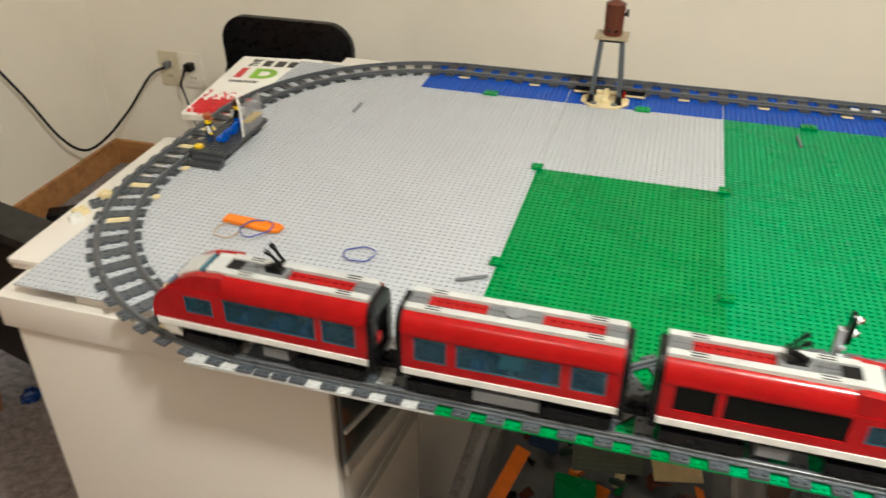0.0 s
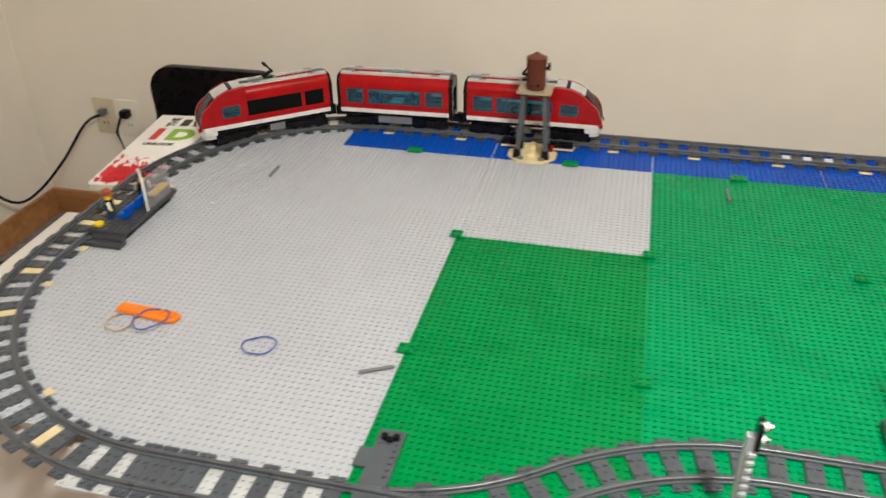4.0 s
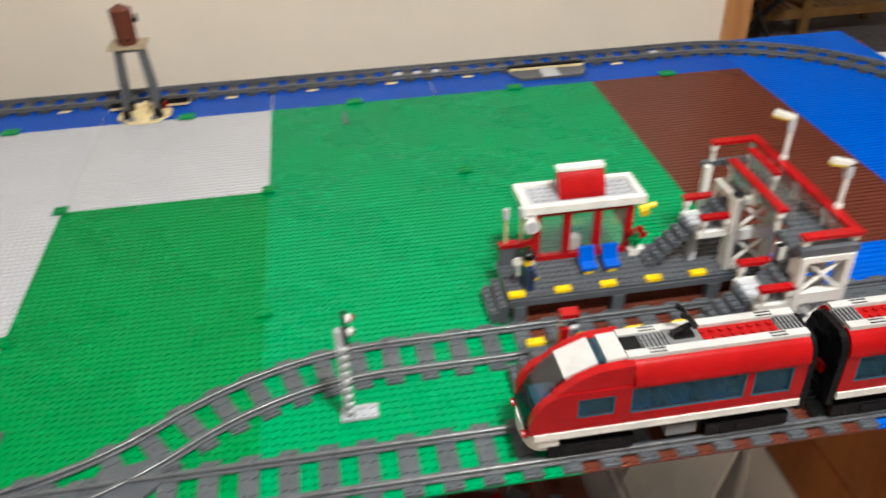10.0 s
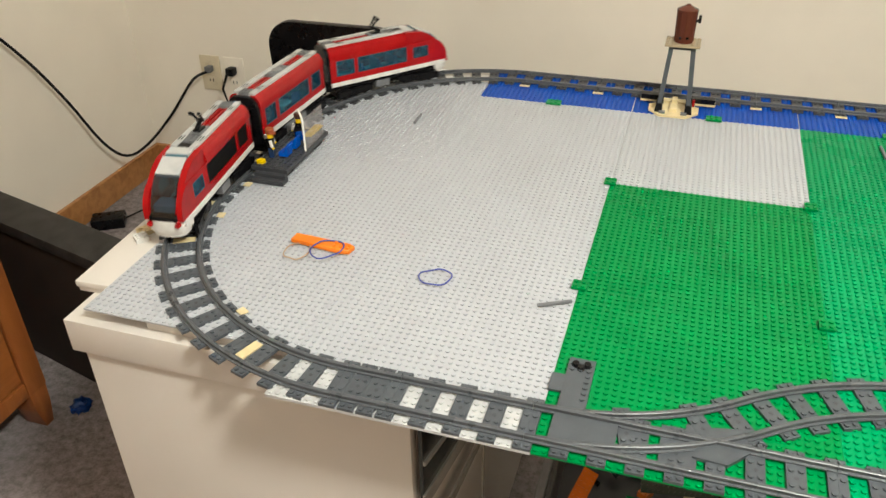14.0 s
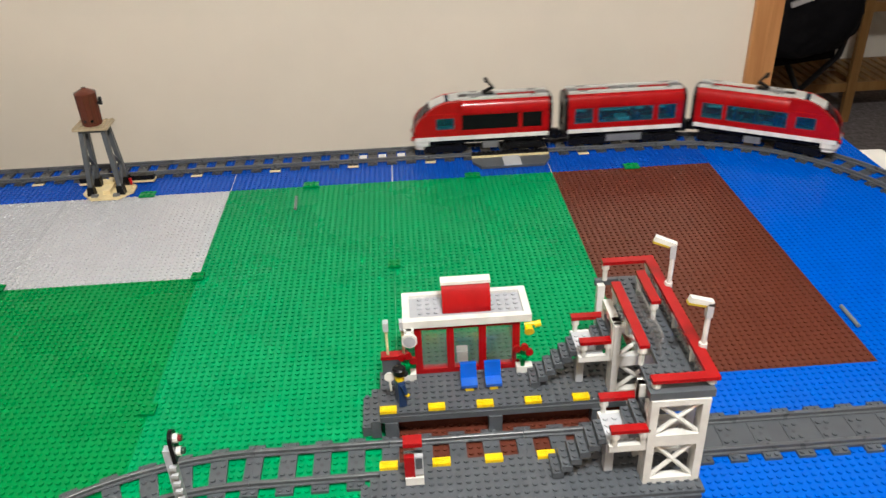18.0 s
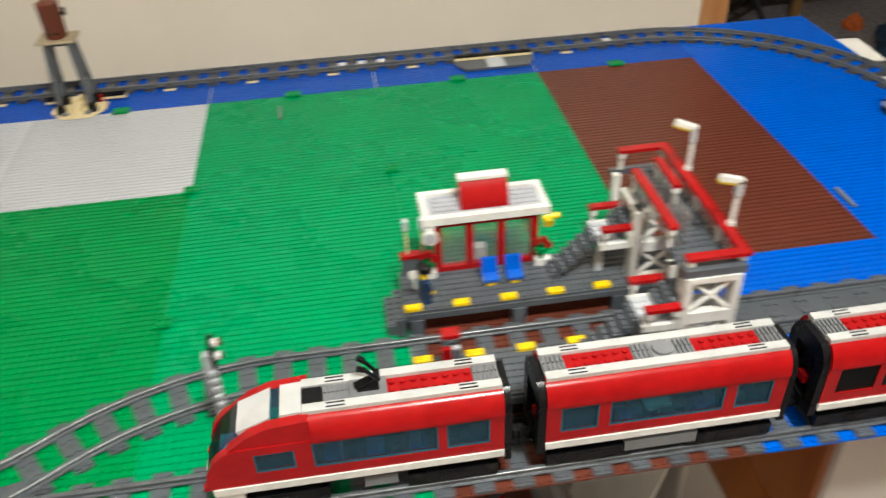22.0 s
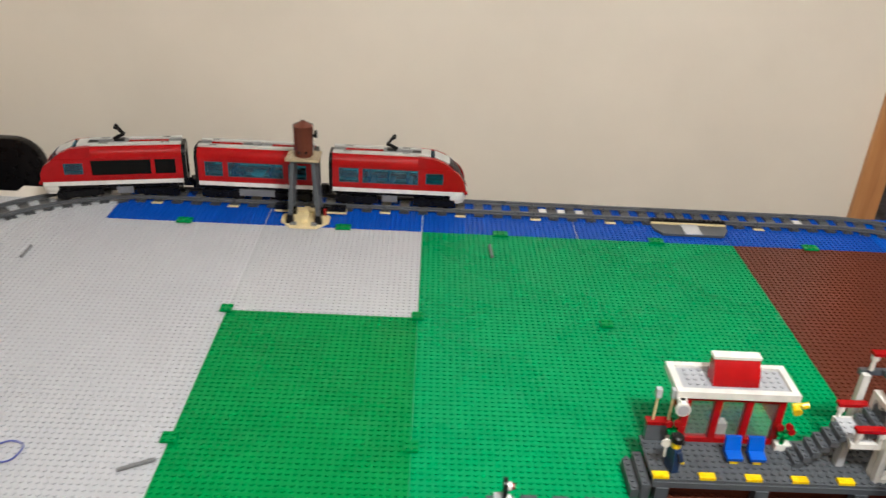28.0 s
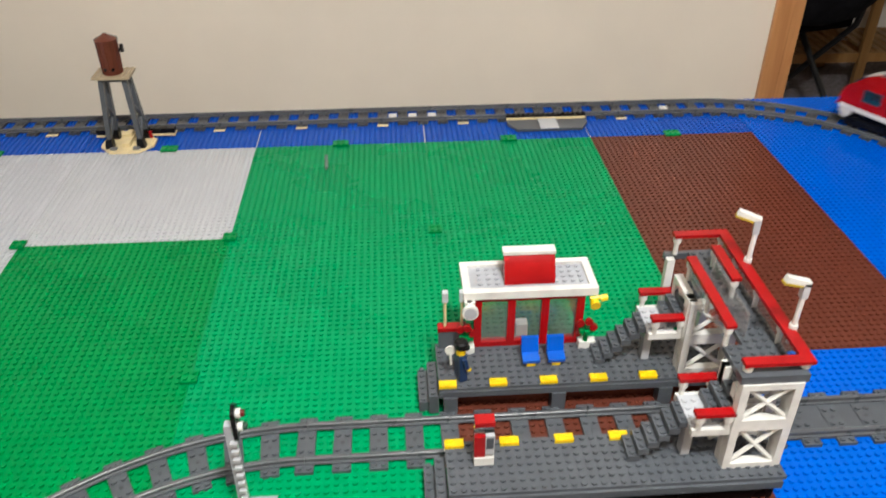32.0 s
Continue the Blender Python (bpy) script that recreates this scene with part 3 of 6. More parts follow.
def gangway(car, x, sgn, deep=0.75):
    """The black end frame, as tall and wide as the car, round an open passage."""
    a, b = sorted((x + sgn * 0.02, x + sgn * deep))
    bm = bmesh.new()
    for s in (-1, 1):
        prism(bm, [(s * 1.7, 2.4), (s * 3.0, 2.4), (s * 3.0, 9.0), (s * 2.75, 10.0), (s * 2.2, 10.75), (s * 1.7, 11.05)], a, b, "x")
    prism(bm, [(-1.7, 9.0), (1.7, 9.0), (1.7, 11.1), (-1.7, 11.1)], a, b, "x")
    box(bm, a, b, -1.7, 1.7, 2.4, 3.5)
    part("gangway", bm, M_BLACK, car, "black open gangway end")
    e0, e1 = sorted((x - sgn * 0.3, x - sgn * 0.05))
    part("end_wall", mesh((box, e0, e1, -2.5, 2.5, 3.4, 10.3)), M_BLACK, car, "black end wall")
    e0, e1 = sorted((x, x + sgn * 0.5))
    part("end_socket", mesh((box, e0, e1, -0.6, 0.6, 4.6, 5.6)), M_RED, car, "small red socket")
    c0, c1 = sorted((x, x + sgn * (deep + 1.2)))
    part("coupling", mesh((box, c0, c1, -0.7, 0.7, 1.4, 2.2), (box, c0, c1, -0.35, 0.35, 2.2, 2.9), (rod, (x + sgn * (deep + 1.0), 0, 1.2), (x + sgn * (deep + 1.0), 0, 3.3), 0.5)), M_BLACK, car)


def middle_car():
    car = thing("passenger_car", "red and white toy passenger car with blue tinted windows", "toy train car", 0, 0, RZ1)
    coach(-11.9, 11.9, car, MID_W)
    windows(car, MID_W)
    roof_gear(car, -11.8, 11.8, [(-11.8, -9.6, "grille"), (-9.6, -3.0, "red"), (-3.0, -1.2, "grille"), (-1.2, 1.2, "dish"), (1.2, 3.0, "grille"), (3.0, 9.6, "red"), (9.6, 11.8, "grille")])
    gangway(car, -11.9, -1), gangway(car, 11.9, 1)
    for sgn in (-1, 1):
        for x in (-4.4, 3.4):
            part("seat", mesh((box, x - 0.8, x + 0.8, min(sgn * 0.7, sgn * 2.3), max(sgn * 0.7, sgn * 2.3), 3.4, 5.0), (box, x - 0.8, x - 0.3, min(sgn * 0.7, sgn * 2.3), max(sgn * 0.7, sgn * 2.3), 5.0, 6.5)), M_SEAT, car, "dark blue passenger seat")
    part("table", mesh((box, -1.3, 1.3, -1.4, 1.4, 4.9, 5.3), (box, -0.4, 0.4, -0.4, 0.4, 3.4, 4.9)), M_WHITE, car, "white passenger table")
    return car, [bogie(car, -7.2), bogie(car, 7.2)]


NOSE_PLAN = [(12.0, -3.05), (13.9, -3.05), (14.6, -2.75), (15.1, -2.1), (15.4, -1.1), (15.5, 0.0), (15.4, 1.1), (15.1, 2.1), (14.6, 2.75), (13.9, 3.05), (12.0, 3.05)]


def engine(dark):
    """The nose points along +x."""
    car = thing("engine_car", ("red and white toy train end car with black side windows" if dark else "red and white toy train end car with blue tinted windows"), "toy train car", 0, 0, RZ1)
    x0, xr = -12.75, 5.0
    main = [(-11.4, -7.3, WIN0, WIN1), (-6.5, 5.1, WIN0, WIN1)]
    cab = [(6.7, 10.4, 5.6, 8.0)]
    for sgn in (-1, 1):
        bm = bmesh.new()
        car_side(bm, x0, 6.0, sgn * 3.1, SIDE_Z0, SIDE_Z1, main, 0.55)
        part("side_wall", bm, M_RED, car, "red side wall with window openings")
        bm = bmesh.new()
        shoulder(bm, x0, xr, sgn)
        part("roof_edge", bm, M_RED, car, "curved red roof edge")
        # cab cheek: its top sweeps down to the nose
        ya, yb = sorted((sgn * 3.1, sgn * 2.2))
        bm = bmesh.new()
        car_side(bm, 6.0, 11.4, sgn * 3.1, SIDE_Z0, SIDE_Z1, cab, 0.55)
        top = [(11.4, SIDE_Z1)] + [(11.4 + 3.7 * math.sin(a), SIDE_Z0 + 0.4 + (SIDE_Z1 - SIDE_Z0 - 0.4) * math.cos(a)) for a in [i * math.pi / 14 for i in range(1, 8)]]
        prism(bm, top + [(15.1, SIDE_Z0), (11.4, SIDE_Z0)], ya, yb, "y")
        part("cab_side", bm, M_RED, car, "rounded red cab side")
        bm = bmesh.new()
        crest = [(5.0, ROOF_Z + 0.1), (8.6, ROOF_Z - 0.2), (10.6, ROOF_Z - 1.0), (12.4, ROOF_Z - 2.4), (13.8, ROOF_Z - 4.4), (14.9, 5.2), (13.9, 5.0), (12.2, SIDE_Z1 - 1.6), (10.5, SIDE_Z1 - 0.1), (5.0, SIDE_Z1 - 0.1)]
        yc, yd = sorted((sgn * 2.95, sgn * 1.9))
        prism(bm, crest, yc, yd, "y")
        part("cab_crest", bm, M_RED, car, "red arched cab edge")
        part("white_sill", mesh((box, x0, 14.6, min(sgn * 2.5, sgn * 3.25), max(sgn * 2.5, sgn * 3.25), 3.25, SIDE_Z0)), M_WHITE, car, "white sill strip along the side")
        part("nose_light", mesh((rod, (15.0, sgn * 2.2, 3.6), (15.6, sgn * 2.2, 3.6), 0.42, 0.42, 10)), M_RED, car, "round red nose light")
    part("bumper", mesh((prism, NOSE_PLAN, 2.2, SIDE_Z0, "z"), (prism, [(12.0 + (x - 12.0) * 0.9, y * 0.86) for x, y in NOSE_PLAN], 1.3, 2.2, "z")), M_WHITE, car, "white nose bumper")
    part("nose", mesh((prism, [(14.2, SIDE_Z0), (15.3, SIDE_Z0), (15.25, 4.7), (14.2, 5.0)], -2.2, 2.2, "y")), M_BLACK, car, "black nose panel")
    glass = [(15.2, 4.72), (14.75, 6.0), (14.1, 7.3), (12.9, 8.9), (11.6, 10.05), (11.4, 9.8), (12.65, 8.65), (13.82, 7.1), (14.45, 5.9), (14.9, 4.72)]
    part("windscreen", mesh((prism, glass, -1.9, 1.9, "y")), M_SMOKE, car, "curved smoky windscreen")
    part("dashboard", mesh((box, 11.4, 14.0, -1.9, 1.9, SIDE_Z0, 6.0)), M_DASH, car, "pale blue-grey dashboard")
    part("cab_roof", mesh((prism, [(5.55, ROOF_Z - 0.5), (5.55, ROOF_Z + 0.3), (7.5, ROOF_Z + 0.2), (7.6, ROOF_Z - 0.5)], -1.9, 1.9, "y"), (prism, [(8.4, ROOF_Z - 0.6), (8.4, ROOF_Z + 0.08), (11.6, ROOF_Z - 1.25), (11.3, ROOF_Z - 1.9)], -1.9, 1.9, "y")), M_STRIP, car, "white sloped cab roof")
    part("cab_vents", mesh((box, 7.6, 8.4, -1.7, 1.7, ROOF_Z - 0.8, ROOF_Z + 0.02)), M_TBLUE, car, "blue tinted cab roof light")
    part("underframe", mesh((box, x0 + 0.3, 14.0, -2.5, 2.5, 2.3, 3.4), (box, x0 + 0.3, 6.0, -2.4, 2.4, ROOF_Z - 1.0, ROOF_Z - 0.6)), M_BLACK, car)
    part("equipment_box", mesh((box, -2.4, 0.8, -2.75, 2.75, 1.0, 2.4)), M_GREYTRAIN, car, "grey box under the floor")
    if dark:
        windows(car, main, M_DARKPANE)
    else:
        windows(car, main)
    windows(car, cab)
    roof_gear(car, x0, 5.5, [(x0, -10.3, "grille"), (-10.3, -2.3, "red"), (-2.3, 1.1, "panto"), (1.1, 3.6, "grille"), (3.7, 5.5, "dark")])
    gangway(car, x0, -1)
    if dark:
        part("motor_block", mesh((box, x0 + 0.5, 6.0, -2.5, 2.5, 3.4, 9.0)), M_BLACK, car, "black battery block inside")
    else:
        for x in (-4.6, -0.6, 3.4):
            part("seat", mesh((box, x - 0.8, x + 0.8, -2.2, 2.2, 3.4, 5.0), (box, x - 0.8, x - 0.3, -2.2, 2.2, 5.0, 6.5)), M_SEAT, car, "dark blue passenger seat")
    return car, [bogie(car, -7.8), bogie(car, 8.6)]


M_DASH = abs_plastic("pale_teal_plastic", (0.30, 0.42, 0.44), 0.3)
LEAD, LEAD_B = engine(False)
MIDDLE, MID_B = middle_car()
REAR, REAR_B = engine(True)
# car, distance of its middle behind the nose, half bogie distance, turn
TRAIN = [(LEAD, 16.7, 8.8, 0), (MIDDLE, 45.4, 7.6, 0), (REAR, 74.1, 8.8, 180)]
structure("door_trim_1", mbox(DOOR_A - 0.02, DOOR_A + 0.012, WALL_Y - 0.004, WALL_Y + 0.125, 0, DOOR_H), M_TRIM, "honey oak door jamb")
structure("door_trim_2", mbox(DOOR_A - 0.068, DOOR_A - 0.021, WALL_Y - 0.018, WALL_Y, 0, DOOR_H + 0.05, 0.004), M_TRIM, "honey oak door casing")
structure("door_trim_3", mbox(DOOR_A - 0.068, 2.66, WALL_Y - 0.0185, WALL_Y - 0.0005, DOOR_H + 0.051, DOOR_H + 0.11), M_TRIM, "honey oak door head casing")
for nm, b in (("baseboard_1", mbox(LEFT_X, LEFT_X + 0.014, FRONT_Y, WALL_Y, 0, 0.09, 0.004)), ("baseboard_2", mbox(LEFT_X + 0.0145, DOOR_A - 0.07, WALL_Y - 0.014, WALL_Y, 0, 0.09, 0.004))):
    structure(nm, b, M_BASE, "stained oak baseboard")


def oriented(name, bm, material, x, y, turn, label="", smooth=False):
    ob = structure(name, bm, material, label)
    ob.matrix_world = pose(x, y, 0, 0, 0, turn)
    return ob


# angled wall with a closed wooden door beyond the layout; its run is along local +x
AX, AY, AT = 2.12, 1.05, -58.0
oriented("wall_angled", mbox(0.085, 2.4, 0.0, 0.12, 0, CEIL), M_WALL, AX, AY, AT, "cream painted wall set at an angle")
oriented("door_trim_4", mbox(0.083, 0.112, -0.02, -0.001, 0, 2.1, 0.004), M_TRIM, AX, AY, AT, "honey oak door casing")
door = tagged(new("door_1"), "closed birch veneer door behind the keyboard", kind="structure")
door.matrix_world = pose(AX, AY, 0, 0, 0, AT)
part("door_leaf", mbox(0.113, 0.985, -0.012, -0.0005, 0.002, 2.06, 0.002), M_DOOR, door)
for z in (0.22, 0.48, 1.8):
    bm = bmesh.new()
    rod(bm, (0.114, -0.018, z), (0.114, -0.018, z + 0.09), 0.007, k=1.0)
    part("hinge", bm, M_BLKMETAL, door, "dark door hinge")
oriented("door_trim_5", mbox(0.99, 1.05, -0.02, -0.001, 0, 2.1, 0.004), M_TRIM, AX, AY, AT, "honey oak door casing")
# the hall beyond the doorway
oriented("wall_hall_back", mbox(-1.15, 1.0, 0.0, 0.1, 0, CEIL), M_WALL2, 1.95, 2.56, 0, "cream painted hall wall, set a little darker for shade")
oriented("wall_hall_right", mbox(0.0, 1.5, 0.0, 0.1, 0, CEIL), M_WALL2, 2.90, 2.56, -98, "cream painted hall wall, set a little darker for shade")
oriented("baseboard_3", mbox(-1.0, 0.93, -0.014, -0.0005, 0, 0.09), M_BASE, 1.95, 2.56, 0, "stained oak baseboard")
oriented("wall_hall_left", mbox(0.0, 1.45, 0.0, 0.1, 0, CEIL), M_WALL2, 0.9, 1.275, 90, "cream painted hall wall, set a little darker for shade")

# bamboo shelf in the hall
shelf = place("bamboo_shelf", "bamboo slatted shelf unit standing in the dim hall", "shelf", 2.13, 2.18, 0, 0)
for x in (-0.50, 0.0, 0.50):
    for y in (0.0, 0.30):
        part("post", mbox(x - 0.018, x + 0.018, y - 0.012, y + 0.012, 0, 1.16, 0.002), M_SHELF, shelf)
for z in (0.165, 0.49, 0.815, 1.14):
    for x0, x1 in ((-0.48, -0.02), (0.02, 0.48)):
        for y in (0.002, 0.298):
            part("rail", mbox(x0, x1, y - 0.008, y + 0.008, z - 0.032, z + 0.006), M_SHELF, shelf)
        n = 11
        for i in range(n):
            s = x0 + (i + 0.5) * (x1 - x0) / n
            part("slat", mbox(s - 0.014, s + 0.014, 0.012, 0.288, z - 0.004, z + 0.006), M_SHELF, shelf)

M_SHEEN = mat("painted_sheen", (0.55, 0.55, 0.56), 0.6)
# black chair in the hall
chair = place("padded_chair", "black padded folding chair in the hall doorway", "chair", 1.655, 1.74, 0, 14)
bm = bmesh.new()
bmesh.ops.create_icosphere(bm, subdivisions=5, radius=1.0)
for v in bm.verts:
    n = v.co.normalized()
    f = (abs(n.x) ** 4 + abs(n.y) ** 4 + abs(n.z) ** 4) ** -0.25
    w = 1 + 0.10 * noise.noise(n * 2.2) + 0.05 * noise.noise(n * 7 + Vector((3, 1, 0)))
    v.co = Vector((n.x * f * 0.195 * w - 0.025, n.y * f * 0.095 * w - 0.02, 0.615 + n.z * f * 0.148 * w))
part("backrest", bm, M_BLKFAB, chair, "bulky black padded backrest with folds")
# a pale strip paints the streak of reflected light on the backrest
part("sheen_strip", mbox(-0.07, 0.07, -0.128, -0.118, -0.0075, 0.0075), M_SHEEN, chair, "pale strip painted as light reflected off the backrest").matrix_basis = pose(-0.105, 0, 0.672, 0, -12, 0)
part("seat", bevelled(mesh((box, -0.20, 0.18, 0.02, 0.36, 0.40, 0.45, 1.0)), 0.018, 2), M_BLKFAB, chair)
for sx in (-0.19, 0.17):
    bm = bmesh.new()
    tube(bm, [(sx, -0.04, 0.6), (sx, 0.0, 0.42), (sx, 0.36, 0.011)], 0.011)
    part("leg", bm, M_BLKMETAL, chair)
    bm = bmesh.new()
    tube(bm, [(sx * 0.9, 0.32, 0.42), (sx * 0.9, 0.12, 0.22), (sx * 0.9, -0.1, 0.011)], 0.011)
    part("leg", bm, M_BLKMETAL, chair)

M_BASKET = mat("matt_black_basket_plastic", (0.006, 0.006, 0.007), 0.6, vary=0.1, spec=0.15)
# laundry basket, cloth and toy on the hall floor
basket = place("laundry_basket", "tall black plastic laundry basket standing by the doorway", "basket", 2.32, 1.335, 0)
bm = bmesh.new()
N = 28
rings = []
for z, r in ((0.0, 0.115), (0.02, 0.125), (0.30, 0.148), (0.48, 0.16), (0.49, 0.178), (0.515, 0.178), (0.515, 0.154), (0.30, 0.142), (0.02, 0.115), (0.02, 0.0)):
    rings.append([bm.verts.new((r * math.cos(2 * math.pi * i / N), r * math.sin(2 * math.pi * i / N), z)) for i in range(N)])
for a, b in zip(rings, rings[1:]):
    for i in range(N):
        bm.faces.new((a[i], a[(i + 1) % N], b[(i + 1) % N], b[i]))
part("basket_body", bm, M_BASKET, basket)
for a0 in (-0.55, 2.59):
    bm = bmesh.new()
    tube(bm, [(0.172 * math.cos(a0 + 0.85 * math.sin(w)), 0.172 * math.sin(a0 + 0.85 * math.sin(w)), 0.505 + 0.075 * math.cos(w)) for w in [i * math.pi / 16 - math.pi / 2 for i in range(17)]], 0.013)
    part("handle", bm, M_BASKET, basket, "arched black carrying handle")


def cloth_heap(name, label, x, y, size, height, material, seed):
    ob = place(name, label, "cloth", x, y, 0)
    bm = bmesh.new()
    bmesh.ops.create_icosphere(bm, subdivisions=4, radius=1.0)
    for v in bm.verts:
        d = 1 + 0.35 * noise.noise(v.co * 2.3 + Vector((seed, 0, 0))) + 0.12 * noise.noise(v.co * 6 + Vector((0, seed, 0)))
        v.co = Vector((v.co.x * size[0] * d, v.co.y * size[1] * d, max(0, v.co.z * d + 0.25) * height))
    part("folds", bm, material, ob)


M_BLUECLOTH = mat("dark_blue_cloth", (0.012, 0.035, 0.065), 0.9, vary=0.2, scale=30, bump=0.5)
M_PEACH = mat("peach_cloth", (0.42, 0.14, 0.07), 0.9, vary=0.15, scale=30, bump=0.5)
cloth_heap("dark_blue_garment", "crumpled dark blue garment on the carpet", 2.39, 1.78, (0.12, 0.11), 0.11, M_BLUECLOTH, 3.1)
cloth_heap("peach_garment", "crumpled peach garment on the carpet", 2.52, 2.02, (0.05, 0.05), 0.04, M_PEACH, 7.7)
cloth_heap("orange_cloth", "small crumpled orange cloth on the carpet", 2.32, 2.05, (0.038, 0.036), 0.045, mat("orange_cloth_dye", (0.55, 0.12, 0.02), 0.85, vary=0.1, scale=40), 1.3)

# electronic keyboard on its stand, along local +x
kb = place("electronic_keyboard", "black electronic keyboard with white keys on a stand", "keyboard", 1.575, 0.50, 0.724, -53.6)
KL, KD = 0.94, 0.33
prof = [(0.0, 0.0), (0.0, 0.045), (0.012, 0.056), (0.13, 0.060), (0.14, 0.088), (0.20, 0.098), (KD - 0.02, 0.112), (KD, 0.10), (KD, 0.0)]
bm = bmesh.new()
prism(bm, prof, 0.0, KL, "x", 1.0)
part("keyboard_body", bm, mat("black_keyboard_plastic", (0.012, 0.012, 0.014), 0.5, vary=0.1, spec=0.25), kb)
part("end_block", mbox(-0.002, 0.026, 0.0, 0.14, 0.05, 0.083, 0.006), M_BLACK, kb)
WKEY = finish("white_key", mbox(0.0, 0.0222, 0.004, 0.135, 0.058, 0.073, 0.0012), mat("ivory_white_key", (0.75, 0.74, 0.71), 0.25, vary=0.02))
BKEY = finish("black_key", mbox(0.0, 0.010, 0.072, 0.138, 0.073, 0.083, 0.002), M_BLACK)
for i in range(36):
    k = part("white_key", WKEY, None, kb)
    k.location = (0.03 + i * 0.0235, -0.006, 0)
    if i % 7 in (0, 1, 3, 4, 5):
        k = part("black_key", BKEY, None, kb)
        k.location = (0.03 + i * 0.0235 + 0.0185, 0, 0)
M_PANEL = mat("dark_grey_print", (0.03, 0.03, 0.033), 0.55)
M_PRINT = mat("pale_grey_print", (0.20, 0.20, 0.205), 0.5)
for x0, x1, y0, y1 in ((0.22, 0.40, 0.215, 0.29), (0.44, 0.62, 0.215, 0.29), (0.66, 0.88, 0.215, 0.29)):
    z = 0.098 + (y0 - 0.20) * 0.127
    bm = bmesh.new()
    prism(bm, [(y0, z + 0.0005), (y1, z + 0.0005 + (y1 - y0) * 0.127), (y1, z + 0.002 + (y1 - y0) * 0.127), (y0, z + 0.002)], x0, x1, "x", 1.0)
    part("control_panel", bm, M_PANEL, kb, "dark grey control panel")
    for r in range(4):
        for c in range(7):
            yy = y0 + 0.008 + r * 0.018
            zz = 0.098 + (yy - 0.20) * 0.127 + 0.002
            if (r * 7 + c) % 5 != 3:
                part("button", mbox(x0 + 0.012 + c * 0.024, x0 + 0.026 + c * 0.024, yy, yy + 0.007, zz, zz + 0.003), M_PRINT, kb)
for i in range(9):
    yy = 0.226 + i * 0.008
    zz = 0.098 + (yy - 0.20) * 0.127
    part("speaker_slot", mbox(0.05, 0.195, yy, yy + 0.004, zz, zz + 0.0012), M_BLACK, kb)
part("power_light", mbox(0.553, 0.562, 0.224, 0.229, 0.104, 0.1065), M_GREEN2, kb, "small green pilot light")

stand = place("keyboard_stand", "black metal keyboard stand with a dark banner board", "stand", 1.575, 0.50, 0, -53.6)
for x, dx in ((0.03, -0.05), (0.77, 0.0)):
    bm = bmesh.new()
    tube(bm, [(x, 0.17, 0.715), (x + dx * 0.5, 0.175, 0.40), (x + dx * 0.6, 0.20, 0.33), (x + dx, 0.39, 0.014)], 0.016)
    part("leg", bm, M_BLKMETAL, stand)
    bm = bmesh.new()
    tube(bm, [(x + dx, 0.28, 0.014), (x + dx, 0.60, 0.014)], 0.014)
    part("foot", bm, M_BLKMETAL, stand)
    part("top_bar", mbox(x - 0.015, x + 0.015, 0.02, 0.31, 0.70, 0.722, 0.004), M_BLKMETAL, stand)
BZ0, BZ1 = 0.378, 0.482
part("banner_board", mbox(0.045, 0.755, 0.145, 0.155, BZ0, BZ1, 0.002), mat("charcoal_board", (0.028, 0.028, 0.032), 0.5), stand, "charcoal banner board")
M_LOGO = mat("pale_print", (0.62, 0.62, 0.63), 0.5, vary=0.04)
bm = bmesh.new()
prism(bm, [(0.428 + 0.046 * math.cos(a), (BZ0 + BZ1) / 2 - 0.004 + 0.030 * math.sin(a)) for a in [i * math.pi / 12 for i in range(24)]], 0.1438, 0.1446, "y", 1.0)
part("oval_mark", bm, M_LOGO, stand, "pale oval mark")
for i, tall in enumerate((0.062, 0.044, 0.044, 0.056)):
    zc = (BZ0 + BZ1) / 2 - 0.027
    part("mark_bar", mbox(0.268 + i * 0.029, 0.290 + i * 0.029, 0.1438, 0.1446, zc, zc + tall), M_LOGO, stand, "pale printed bar")
for i in range(3):
    zc = (BZ0 + BZ1) / 2 - 0.018
    part("oval_bar", mbox(0.397 + i * 0.022, 0.413 + i * 0.022, 0.1428, 0.1436, zc, zc + (0.026, 0.03, 0.026)[i]), M_BLKMETAL, stand, "dark printed bar")
loose = place("loose_track", "loose piece of dark grey toy track with cables", "toy track", 2.03, 0.06, 0.836, 20)
for y in (-0.02, 0.02):
    part("rail", mbox(-0.09, 0.09, y - 0.003, y + 0.003, 0.006, 0.012), M_RAIL, loose)
for i in range(5):
    part("tie", mbox(-0.085 + i * 0.038, -0.068 + i * 0.038, -0.032, 0.032, 0.0, 0.006), M_DBG, loose)
cable = place("coiled_cable", "thin black cable coiled on the keyboard", "cable", 1.94, 0.26, 0.836)
bm = bmesh.new()
tube(bm, [((0.05 + 0.012 * math.sin(a * 0.7)) * math.cos(a), (0.06 + 0.01 * math.cos(a * 1.3)) * math.sin(a), 0.012 + 0.03 * (0.5 + 0.5 * math.sin(a * 1.7)) ) for a in [i * 0.3 for i in range(70)]], 0.002, 6)
part("cord", bm, M_BLACK, cable)
part("plug", mbox(-0.055, -0.03, -0.05, -0.02, 0.0, 0.03, 0.004), M_BLACK, cable)

